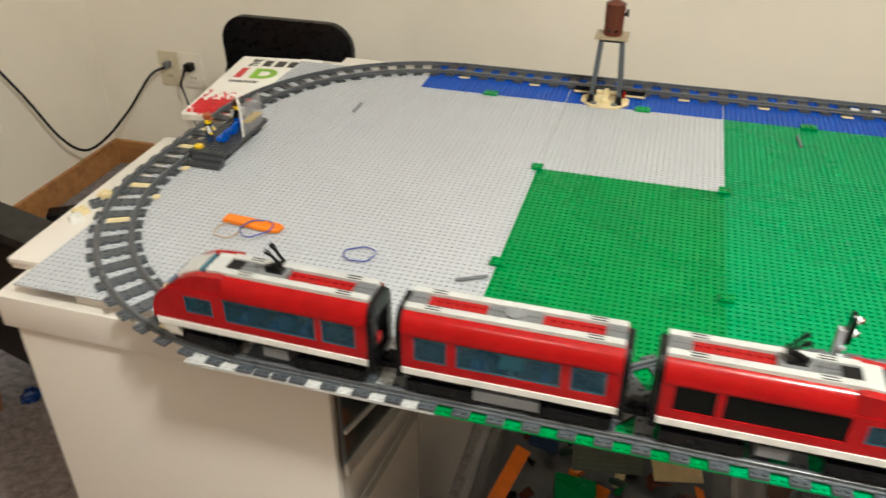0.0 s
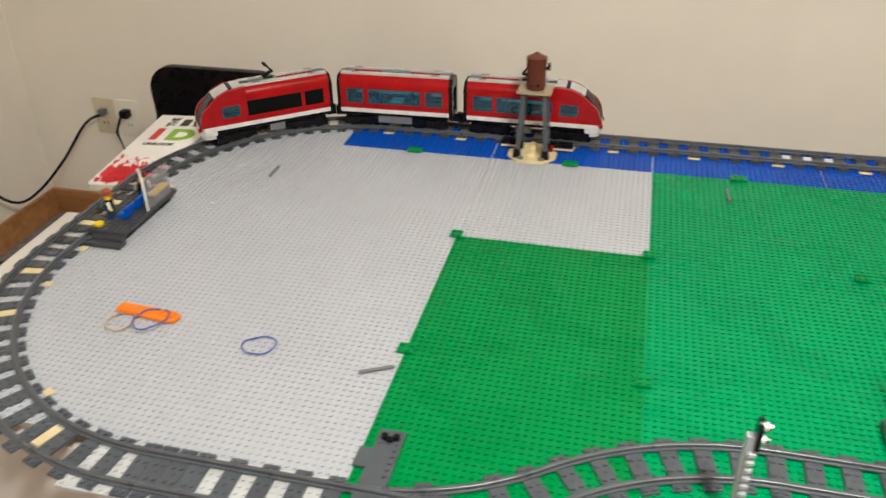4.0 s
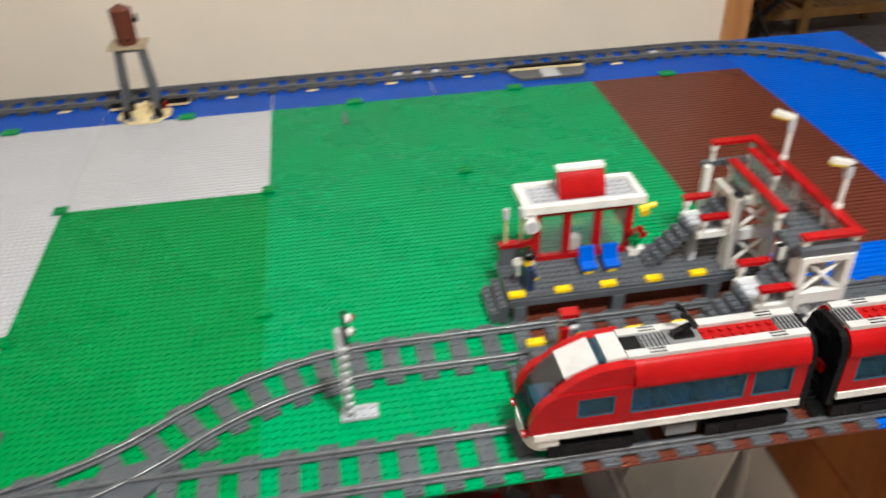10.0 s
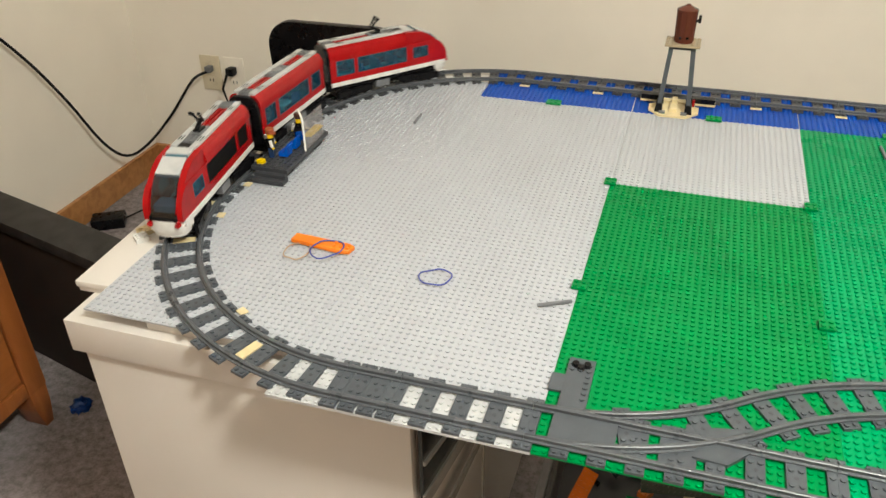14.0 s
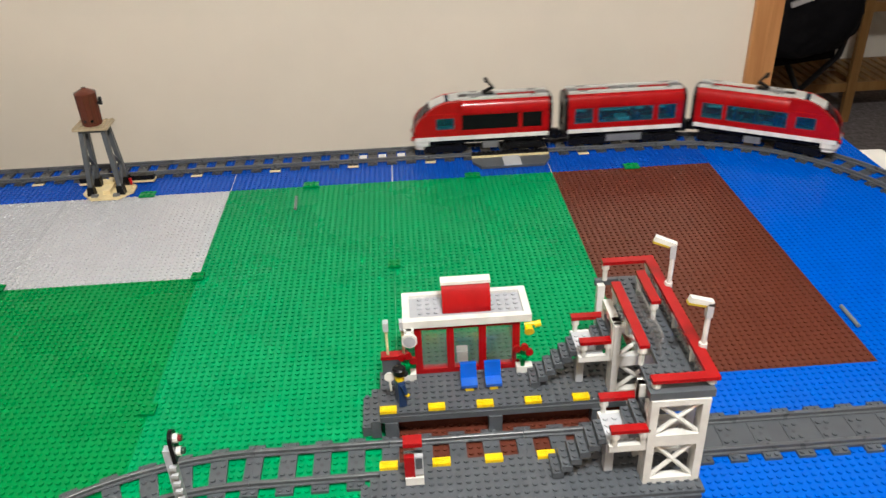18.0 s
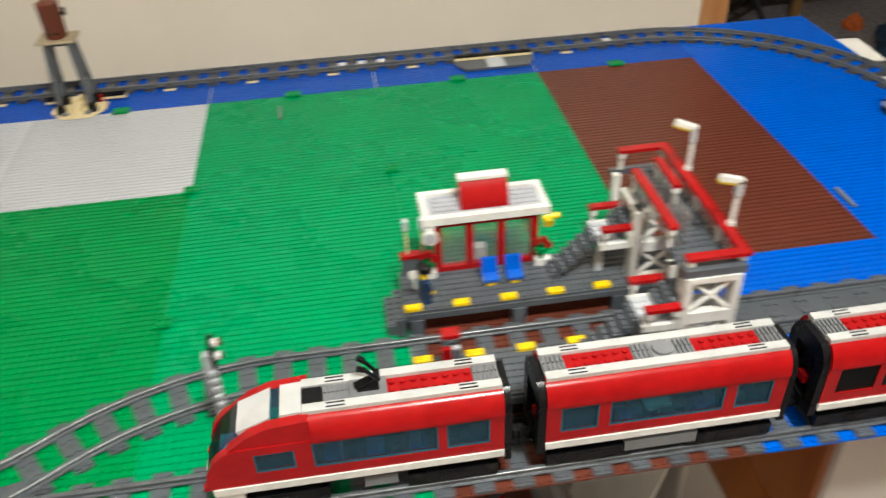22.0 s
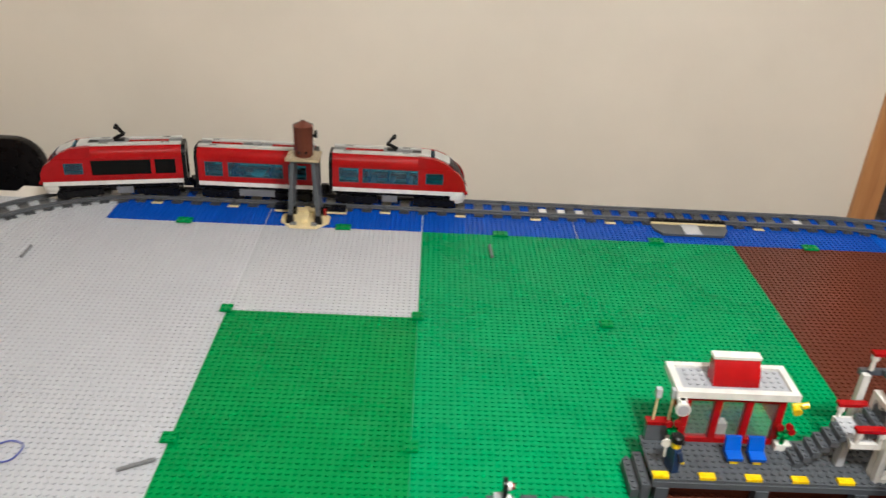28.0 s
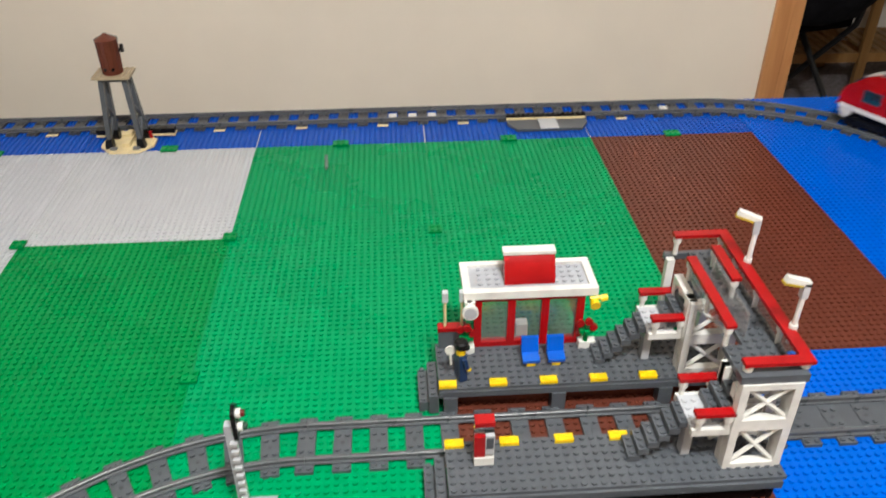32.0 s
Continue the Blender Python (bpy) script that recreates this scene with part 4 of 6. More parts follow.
# ---- left of the table: chair, outlets, cords, furniture ----
chair = place("folding_chair", "black plastic folding chair between table and wall", "chair", -1.01, 0.74, 0, 0)
bm = bmesh.new()
CR = 0.065
arc = [(0.175 - CR + CR * math.cos(a), 0.702 - CR + CR * math.sin(a)) for a in [i * math.pi / 16 for i in range(9)]]
prism(bm, [(-0.17, 0.50), (0.17, 0.50)] + arc + [(-p, q) for p, q in arc[::-1]], -0.012, 0.012, "y", 1.0)
part("backrest", bevelled(bm, 0.004), M_BLACK, chair, "black moulded backrest")
part("seat", mbox(-0.19, 0.19, -0.40, -0.03, 0.43, 0.45, 0.006), M_BLACK, chair)
for sx in (-0.18, 0.18):
    for ya, yb in ((0.02, -0.42), (-0.38, 0.1)):
        bm = bmesh.new()
        tube(bm, [(sx, ya, 0.56 if ya > 0 else 0.44), (sx, yb, 0.011)], 0.011)
        part("leg", bm, M_BLKMETAL, chair)


def outlet(x, z, finish_mat):
    ob = place("wall_outlet", "wall outlet plate with a plug in it" if finish_mat != M_IVORY else "ivory wall outlet plate with a plug in it", "outlet", x, WALL_Y, z)
    part("cover_plate", mbox(-0.036, 0.036, -0.006, 0, -0.058, 0.058, 0.003), finish_mat, ob)
    for dz in (-0.022, 0.022):
        part("socket", mbox(-0.016, 0.016, -0.0085, -0.006, dz - 0.015, dz + 0.015, 0.002), finish_mat, ob)
        for dx in (-0.006, 0.006):
            part("slot", mbox(dx - 0.0012, dx + 0.0012, -0.0092, -0.0084, dz - 0.005, dz + 0.005), M_BLACK, ob)


outlet(-1.652, 0.372, M_IVORY), outlet(-1.566, 0.372, M_WALL)
cord = place("wall_cable", "black power cable hanging in a loop from the outlet", "cable", 0, 0, 0)
bm = bmesh.new()
loop = [(-1.645, 1.125, 0.385), (-1.68, 1.08, 0.37), (-1.74, 1.02, 0.27), (-1.80, 0.95, 0.19), (-1.85, 0.90, 0.165), (-1.875, 0.84, 0.235), (-1.89, 0.76, 0.40), (-1.895, 0.66, 0.56), (-1.90, 0.55, 0.69), (-1.905, 0.42, 0.79), (-1.91, 0.25, 0.865)]
fine = []
for i in range(len(loop) - 1):
    p = [Vector(loop[max(0, min(len(loop) - 1, i + j))]) for j in (-1, 0, 1, 2)]
    for s in (0, 0.25, 0.5, 0.75):
        fine.append(0.5 * ((2 * p[1]) + (p[2] - p[0]) * s + (2 * p[0] - 5 * p[1] + 4 * p[2] - p[3]) * s * s + (3 * p[1] - p[0] - 3 * p[2] + p[3]) * s**3))
tube(bm, fine, 0.0045)
part("cord", bm, M_BLACK, cord)
part("plug", mbox(-1.657, -1.637, 1.115, 1.1405, 0.382, 0.402, 0.004), M_GREYTRAIN, cord)
adp = place("power_adapter", "black power adapter with its cord on the carpet", "adapter", -1.84, 0.74, 0, 30)
part("adapter_body", mbox(-0.05, 0.05, -0.03, 0.03, 0, 0.035, 0.006), M_BLACK, adp)
bm = bmesh.new()
tube(bm, [(0.05, 0, 0.02), (0.10, 0.02, 0.03), (0.16, 0.04, 0.012), (0.20, 0.0, 0.006), (0.18, -0.05, 0.005)], 0.003)
part("cord", bm, M_BLACK, adp)
cord2 = place("charger_cable", "black plug and cable running down from the outlet", "cable", 0, 0, 0)
bm = bmesh.new()
tube(bm, [(-1.566, 1.10, 0.39), (-1.575, 1.08, 0.35), (-1.56, 1.09, 0.25), (-1.55, 1.10, 0.12), (-1.60, 1.05, 0.01)], 0.004)
part("cord", bm, M_BLACK, cord2)
part("plug", mbox(-1.578, -1.552, 1.11, 1.1405, 0.38, 0.405, 0.005), M_BLACK, cord2)

dresser = place("wooden_dresser", "orange-stained pine chest of drawers on short feet", "dresser", -1.417, -0.005, 0)
DD, DWID, DH = 0.48, 0.86, 1.02
part("carcass", mbox(-DD, -0.012, -DWID + 0.01, -0.006, 0.125, DH - 0.02, 0.003), M_DRESSER, dresser)
part("top", mbox(-DD - 0.005, 0.02, -DWID - 0.015, 0.015, DH - 0.02, DH + 0.005, 0.005), M_DRESSER, dresser)
for y in (-DWID, -0.05):
    part("stile", mbox(-0.014, 0.0, y, y + 0.05, 0.10, DH - 0.021, 0.004), M_DRESSER, dresser)
    for x in (-0.06, -DD + 0.005):
        bm = bmesh.new()
        prism(bm, [(y, 0.125), (y + 0.05, 0.125), (y + 0.046, 0.05), (y + 0.036, 0.0), (y + 0.014, 0.0), (y + 0.004, 0.05)], x, x + 0.058, "x", 1.0)
        part("foot", bevelled(bm, 0.003), M_DRESSER, dresser)
part("bottom_rail", mbox(-0.014, -0.002, -DWID + 0.0505, -0.0505, 0.10, 0.138, 0.003), M_DRESSER, dresser)
for z0, z1 in ((0.142, 0.320), (0.325, 0.513), (0.518, 0.706), (0.711, 0.99)):
    drawer = part("drawer_front", mbox(-0.016, -0.005, -DWID + 0.052, -0.052, z0, z1, 0.004), M_DRESSER2, dresser)
    for y in (-0.60, -0.26):
        bm = bmesh.new()
        rod(bm, (-0.006, y, (z0 + z1) / 2), (0.018, y, (z0 + z1) / 2), 0.009, 0.016, 14, 1.0)
        part("knob", bm, M_DRESSER, drawer, "round wooden knob")
bench = place("dark_bench", "slate-topped black bench against the wall", "bench", -1.42, 0.15, 0, -14)
part("bench_top", mbox(-0.46, 0.34, -0.043, 0.047, 0.37, 0.40, 0.006), mat("dark_slate_fabric", (0.024, 0.022, 0.021), 0.6, vary=0.3, scale=25, bump=0.5), bench)
part("front_panel", mbox(-0.46, 0.33, -0.035, 0.04, 0.0, 0.37), mat("dark_brown_panel", (0.020, 0.011, 0.007), 0.7, vary=0.15), bench)
M_NAVYBLUE = abs_plastic("deep_blue_foil", (0.0, 0.03, 0.18), 0.3)
rag = place("blue_wrapper", "crumpled blue wrapper on the carpet by the dresser", "wrapper", -1.385, 0.03, 0)
bm = bmesh.new()
bmesh.ops.create_icosphere(bm, subdivisions=3, radius=1.0)
for v in bm.verts:
    d = 1 + 0.5 * noise.noise(v.co * 2.6)
    v.co = Vector((v.co.x * 0.02 * d, v.co.y * 0.024 * d, max(0, v.co.z * d + 0.3) * 0.016))
part("foil", bm, M_NAVYBLUE, rag)

# ---- what carries the layout ----
board = place("support_board", "plain board under the studded baseplates", "board", 0, 0, TOP)
part("sheet", mbox(-0.695, 1.0, -0.44, 0.37, -0.0179, -0.00205), M_LAMINATE, board)


def cabinet(x0, x1, label):
    ob = place("white_cabinet", label, "cabinet", x0, -0.447, 0)
    w = x1 - x0
    part("top_slab", mbox(-0.012, w + 0.003, -0.006, 0.83, TOP - 0.062, TOP - 0.018, 0.002), M_LAMINATE, ob, "thick white top slab")
    part("front_panel", mbox(0, w, 0.0, 0.018, 0.0, TOP - 0.063, 0.0015), M_LAMINATE, ob)
    part("side_panel", mbox(0, 0.018, 0.019, 0.82, 0, TOP - 0.063), M_LAMINATE, ob)
    part("side_panel", mbox(w - 0.018, w, 0.019, 0.82, 0, TOP - 0.063), M_LAMINATE, ob)
    return ob


cabinet(-0.785, -0.392, "white laminate cabinet carrying one end of the layout")
cabinet(0.645, 1.03, "white laminate cabinet carrying the other end of the layout")
# a dark clear sheet and two pale strips leaning on the cabinet's side in the knee space
sheets = place("clear_sheets", "dark see-through plastic sheets leaning on the cabinet side", "plastic sheets", -0.386, 0, 0)
bm = bmesh.new()
prism(bm, [(-0.44, 0.69), (0.05, 0.69), (0.05, 0.42), (-0.28, 0.50), (-0.44, 0.575)], 0.0, 0.004, "x", 1.0)
part("sheet", bm, mat("dark_clear_plastic", (0.035, 0.04, 0.036), 0.12, vary=0.2, scale=12), sheets)
for (ya, za), (yb, zb), w in (((-0.445, 0.575), (0.05, 0.40), 0.010), ((-0.42, 0.485), (-0.14, 0.42), 0.008), ((-0.44, 0.63), (-0.2, 0.53), 0.003)):
    bm = bmesh.new()
    prism(bm, [(ya, za - w), (yb, zb - w), (yb, zb + w), (ya, za + w)], 0.0042, 0.007, "x", 1.0)
    part("edge_strip", bm, M_MILKY, sheets, "pale plastic edge")
part("back_edge", mbox(0.0042, 0.007, -0.193, -0.187, 0.0, 0.42), M_MILKY, sheets)


def clear_bin(x, y, w, d, h, label, colours, seed, count=95, plates=()):
    ob = place("storage_bin", label, "storage bin", x, y, 0)
    bm = bmesh.new()
    t = 0.004
    for a in ((-w / 2, w / 2, -d / 2, d / 2, 0, t), (-w / 2, -w / 2 + t, -d / 2, d / 2, t, h), (w / 2 - t, w / 2, -d / 2, d / 2, t, h), (-w / 2 + t, w / 2 - t, -d / 2, -d / 2 + t, t, h), (-w / 2 + t, w / 2 - t, d / 2 - t, d / 2, t, h)):
        box(bm, *a, 1.0)
    part("bin_wall", bm, M_MILK, ob, "clear plastic bin wall")
    bm = bmesh.new()
    for a in ((-w / 2 - 0.012, -w / 2, -d / 2 - 0.012, d / 2 + 0.012), (w / 2, w / 2 + 0.012, -d / 2 - 0.012, d / 2 + 0.012), (-w / 2, w / 2, -d / 2 - 0.012, -d / 2), (-w / 2, w / 2, d / 2, d / 2 + 0.012)):
        box(bm, *a, h - 0.008, h + 0.004, 1.0)
    part("rim", bm, M_MILK, ob, "pale bin rim")
    rnd = random.Random(seed)
    heap = place("loose_bricks", label.replace("bin of", "heap of").replace("clear plastic ", ""), "toy bricks", x, y, 0.005)
    part("heap_core", mbox(-w / 2 + 0.01, w / 2 - 0.01, -d / 2 + 0.01, d / 2 - 0.01, 0, h - 0.11), colours[0], heap)
    for i in range(count):
        c = rnd.choice(colours)
        a, b, cc = rnd.choice(((2, 4, 1.2), (2, 2, 1.2), (1, 4, 0.4), (2, 6, 0.4), (1, 3, 1.2), (2, 3, 1.2), (3, 4, 0.4)))
        bm = bmesh.new()
        box(bm, -a / 2, a / 2, -b / 2, b / 2, 0, cc)
        studs(bm, [j - a / 2 + 0.5 for j in range(a)], [j - b / 2 + 0.5 for j in range(b)], cc, 6)
        o = part("brick", bm, c, heap)
        m = 0.04
        o.matrix_basis = pose(rnd.uniform(-w / 2 + m, w / 2 - m), rnd.uniform(-d / 2 + m, d / 2 - m), rnd.uniform(h - 0.13, h - 0.06), rnd.uniform(-35, 35), rnd.uniform(-35, 35), rnd.uniform(0, 180))
    for c, a, b, px, py, pz, rx, ry, rz in plates:
        bm = bmesh.new()
        box(bm, -a / 2, a / 2, -b / 2, b / 2, 0, 0.4)
        studs(bm, [j - a / 2 + 0.5 for j in range(a)], [j - b / 2 + 0.5 for j in range(b)], 0.4, 6)
        part("plate", bm, c, heap).matrix_basis = pose(px, py, pz - 0.03, rx, ry, rz)


clear_bin(-0.10, -0.16, 0.375, 0.46, 0.33, "clear plastic bin of green and orange loose bricks", [M_DBG2, M_BROWN, M_GREEN2, M_BLACK, M_ORANGE, M_DBG2, M_DARKGREEN, M_TAN, M_BLACK], 5, 80, (
    (M_GREEN2, 16, 16, 0.085, -0.10, 0.352, 8, -6, 12), (M_GREEN2, 12, 10, -0.045, -0.135, 0.335, -8, 10, 30), (M_GREEN2, 8, 10, -0.035, -0.03, 0.342, 6, 12, 8), (M_DARKGREEN, 14, 12, 0.0, 0.10, 0.345, 50, 0, 10),
    (M_TAN, 10, 14, 0.10, 0.11, 0.352, 24, 8, 20), (M_ORANGE, 3, 16, -0.145, -0.02, 0.33, 28, 14, -12), (M_NAVY, 6, 6, -0.10, 0.09, 0.34, 20, 10, 0), (M_ORANGE, 2, 8, 0.15, 0.02, 0.33, 10, 40, 20),
    (M_BROWN, 3, 5, 0.05, -0.07, 0.368, 8, -6, 40), (M_BROWN, 3, 4, 0.12, -0.03, 0.366, 8, -6, 10), (M_BROWN, 2, 4, 0.02, -0.12, 0.366, 8, -6, 80), (M_WHITE, 2, 2, -0.10, -0.13, 0.362, 0, 10, 20), (M_TAN, 2, 4, -0.065, -0.115, 0.366, 0, 8, 80), (M_DBG2, 3, 3, -0.06, -0.14, 0.36, 0, 8, 20), (M_WHITE, 2, 2, -0.02, -0.13, 0.358, 0, 8, 10)))
clear_bin(0.285, -0.16, 0.30, 0.46, 0.33, "clear plastic bin of brown and grey loose bricks", [M_BROWN, M_RED, M_DBG, M_DBG2, M_BROWN, M_BROWN, M_TAN], 9, 70, ((M_BROWN, 12, 16, 0.0, -0.08, 0.30, 6, -6, 10), (M_DBG, 12, 14, -0.05, 0.08, 0.30, -8, 6, 70)))
# boards and paper standing against the cabinet's side in the knee space
for z0, z1 in ((0.40, 0.498), (0.502, 0.69)):
    plank = place("wooden_board", "orange-brown wooden board fixed to the cabinet side", "board", 0.6355, -0.44, 0)
    part("board", mbox(0.0, 0.0085, 0.0, 0.50, z0, z1, 0.001), M_DRESSER, plank)
folder = place("grey_folder", "light grey folder board standing against the cabinet", "folder", 0.634, -0.44, 0)
part("folder_body", mbox(0.0, 0.0095, 0.0, 0.25, 0, 0.396, 0.001), M_LAMINATE, folder)
part("folder_spine", mbox(-0.003, 0.0, 0.232, 0.25, 0, 0.396, 0.0008), M_LAMINATE, folder)
pap = place("paper_stack", "thick white paper leaning on the cabinet side", "paper", 0.634, -0.185, 0)
bm = bmesh.new()
prism(bm, [(-0.09, 0.0), (-0.002, 0.398), (0.004, 0.398), (-0.084, 0.0)], 0.0, 0.21, "y", 1.0)
part("paper_sheet", bm, M_PAPER, pap)

# ---- ceiling lights, the second an added fill ----
for lx, ly, watts in LAMPS:
    fx = place("ceiling_light", "unseen round flush ceiling light with a white diffuser", "ceiling light", lx, ly, CEIL)
    bm = bmesh.new()
    rod(bm, (0, 0, -0.03), (0, 0, 0), 0.2, 0.2, 24, 1.0)
    part("base", bm, M_WHITE, fx)
    bm = bmesh.new()
    rod(bm, (0, 0, -0.075), (0, 0, -0.031), 0.15, 0.19, 24, 1.0)
    part("diffuser", bm, mat("lit_diffuser", (1.0, 0.95, 0.88), 0.6, emit=4.0), fx)

# ---- toy station ----
PH = 3.9      # platform height in studs


def brick(name, parent, material, x0, x1, y0, y1, z0, z1, label="", top=True, knob=True):
    bm = bmesh.new()
    box(bm, x0, x1, y0, y1, z0, z1)
    if knob:
        studs(bm, [x0 + 0.5 + i for i in range(int(round(x1 - x0)))], [y0 + 0.5 + i for i in range(int(round(y1 - y0)))], z1)
    return part(name, bm, material, parent, label)


station = thing("toy_station", "dark grey toy railway platforms with steps and yellow edge tiles", "toy station", 0, 0, 0)
# far and near platforms
brick("platform", station, M_DBG, 30, 64, -40, -32, PH - 0.4, PH, "dark grey studded platform")
brick("platform", station, M_DBG, 30, 64, -55, -48, PH - 0.4, PH, "dark grey studded platform")
part("platform_front", mesh((box, 30, 64, -40.2, -39.4, PH - 1.2, PH - 0.4)), M_DBG, station)
part("platform_front", mesh((box, 30.4, 63.6, -55.3, -54.6, PH - 1.3, PH - 0.4)), M_DBG, station)
for x in (30.5, 43, 55.5):
    part("pier", mesh((box, x, x + 1.6, -40.4, -39.0, 0, PH - 1.2)), M_DBG, station)
part("platform_base", mesh((box, 31, 63.6, -38.4, -32.4, 0, PH - 0.4)), M_BROWN, station, "reddish brown brick base")
part("platform_base", mesh((box, 31, 63.4, -54.4, -49.6, 0, PH - 0.4)), M_BLACK, station, "black base of the platform")
brick("front_plate", station, M_BLACK, 31, 64, -56.6, -55.4, 0.25, 1.0, "black studded plate before the platform")
# end steps of both platforms
for y0, y1 in ((-40, -34), (-55, -49)):
    for i in range(2):
        brick("end_step", station, M_DBG, 28.85 - 1.12 * i, 29.97 - 1.12 * i, y0 + 0.4 * i, y1, 0.22, PH - 1.1 - 1.2 * i)
for i in range(5):
    x = 30.0 + 5.8 * i
    for y0 in ((-40, -49) if i < 4 else (-40,)):
        bm = bmesh.new()
        box(bm, x, x + 2, y0, y0 + 1, PH, PH + 0.42)
        for j in range(3):
            box(bm, x + 0.1, x + 1.9, y0 + 0.16 + 0.26 * j, y0 + 0.28 + 0.26 * j, PH + 0.42, PH + 0.47)
        part("edge_tile", bm, M_YELLOW, station, "yellow grooved edge tile")

M_ROOFGREY = abs_plastic("stone_grey_plastic", (0.37, 0.385, 0.42), 0.3)
# shelter
shelter = thing("toy_shelter", "red framed toy waiting shelter with a white roof", "toy shelter", 0, 0, 0)
SZ = PH + 0.05
brick("shelter_wall", shelter, M_DBG, 30.4, 33.6, -33, -32, SZ, SZ + 2.6, knob=False)
part("wall_cap", mesh((box, 30.3, 33.7, -33.1, -31.9, SZ + 2.6, SZ + 3.1)), M_RED, shelter, "red wall cap")
for x in (34.6, 38.6, 42.6, 46.8):
    part("post", mesh((box, x, x + 0.9, -33.0, -32.1, SZ, 11.2)), M_RED, shelter)
for x0, x1 in ((35.5, 38.6), (39.5, 42.6), (43.5, 46.8)):
    part("frame_bottom", mesh((box, x0, x1, -33.0, -32.1, SZ, SZ + 0.7)), M_RED, shelter)
    part("frame_top", mesh((box, x0, x1, -33.0, -32.1, 10.7, 11.2)), M_RED, shelter)
    pane = part("pane", mesh((box, x0, x1, -32.7, -32.5, SZ + 0.7, 10.7)), M_PANE, shelter, "clear window pane")
for x in (34.6, 46.8):
    part("side_wall", mesh((box, x + 0.1, x + 0.8, -32.1, -28.0, SZ + 3.0, 11.2)), M_RED, shelter)
part("seat_block", mesh((box, 39.9, 41.3, -31.9, -30.6, 0.3, 6.2)), M_WHITE, shelter, "white block behind the panes")
RZ = 11.25
for a in ((33.3, 49.1, -33.3, -32.4), (33.3, 49.1, -27.6, -26.8), (33.3, 34.2, -32.4, -27.6), (48.2, 49.1, -32.4, -27.6)):
    part("roof_edge", mesh((box, *a, RZ, RZ + 1.0)), M_WHITE, shelter, "white roof edge")
bm = bmesh.new()
box(bm, 34.2, 48.2, -32.4, -27.6, RZ, RZ + 0.55)
studs(bm, mids(35, 48), (-32, -31, -30, -29, -28), RZ + 0.55)
part("roof_plate", bm, M_ROOFGREY, shelter, "light grey studded roof plate")
bm = bmesh.new()
arc = [(-31.4 + 1.5 * (i / 6) ** 2, RZ + 0.6 + 3.3 * i / 6) for i in range(7)]
prism(bm, arc + [(-28.9, RZ + 3.9), (-28.9, RZ + 0.6)], 38.3, 44.3, "x")
part("roof_sign", bm, M_RED, shelter, "curved red roof sign")
part("sign_cap", mesh((box, 38.2, 44.4, -30.1, -28.7, RZ + 3.9, RZ + 4.3)), M_WHITE, shelter, "white sign cap")
for x in (31.2, 33.2):
    part("post_light", mesh((rod, (x, -32.5, SZ + 3.1), (x, -32.5, SZ + 6.8), 0.18)), M_TAN, shelter, "tan lamp post")
    part("lamp_head", mesh((box, x - 0.34, x + 0.34, -32.9, -32.1, SZ + 6.8, SZ + 8.1)), M_PALE, shelter, "light grey lamp head")
bm = bmesh.new()
rod(bm, (34.0, -34.6, 10.3), (34.0, -34.1, 10.3), 0.95, 0.95, 18)
part("clock", bm, M_WHITE, shelter, "round white clock face")
bm = bmesh.new()
rod(bm, (34.0, -34.66, 10.3), (34.0, -34.6, 10.3), 0.74, 0.74, 18)
part("dial", bm, M_ROOFGREY, shelter, "grey clock dial")
part("clock_bracket", mesh((box, 33.7, 34.3, -34.1, -33.0, 10.1, 11.3), (box, 33.4, 34.6, -33.8, -33.0, 10.9, 11.3)), M_WHITE, shelter)
bm = mesh((rod, (48.2, -33.2, 10.7), (49.8, -33.2, 10.9), 0.28), (rod, (48.7, -34.2, 10.3), (48.7, -33.0, 10.6), 0.62, 0.4, 12), (rod, (49.4, -33.4, 10.8), (50.2, -33.4, 11.0), 0.42))
part("loudspeaker", bm, M_YELLOW, shelter, "yellow loudspeaker")
part("wall_box", mesh((box, 47.2, 49.2, -34.2, -33.1, SZ, SZ + 1.0)), M_WHITE, shelter, "white block")
part("wall_box", mesh((box, 33.0, 34.6, -34.3, -33.1, SZ, SZ + 1.0)), M_WHITE, shelter, "white block")


def flowers(u, v, h):
    ob = thing("toy_flowers", "red toy flowers with green leaves by the shelter", "toy plant", u, v, h)
    part("stem", mesh((rod, (0, 0, 0), (0, 0, 2.0), 0.3), (box, -0.8, 0.8, -0.3, 0.3, 1.2, 1.7), (box, -0.3, 0.3, -0.8, 0.8, 1.4, 1.8)), M_GREEN2, ob)
    for dx, dy, dz in ((-0.7, 0.1, 2.6), (0.75, -0.2, 2.2), (0.1, -0.5, 3.2)):
        part("flower", mesh((rod, (dx, dy - 0.25, dz), (dx, dy + 0.25, dz), 0.5, 0.42, 10)), M_RED, ob)


flowers(33.6, -34.0, SZ + 1.0), flowers(48.0, -33.8, SZ + 1.0)
for u in (41.0, 44.0):
    ob = thing("toy_chair", "blue plastic toy seat on the platform", "toy chair", u, -36.0, SZ, group="platform seats")
    bm = bmesh.new()
    prism(bm, [(-1.0, 0.5), (-1.1, 1.0), (0.2, 1.25), (0.75, 3.0), (1.15, 3.0), (0.8, 0.5)], -1.0, 1.0, "x")
    part("seat_shell", bm, M_CHAIRBLUE, ob)
    part("seat_foot", mesh((box, -0.5, 0.5, -0.9, 0.5, 0, 0.5)), M_YELLOW, ob)


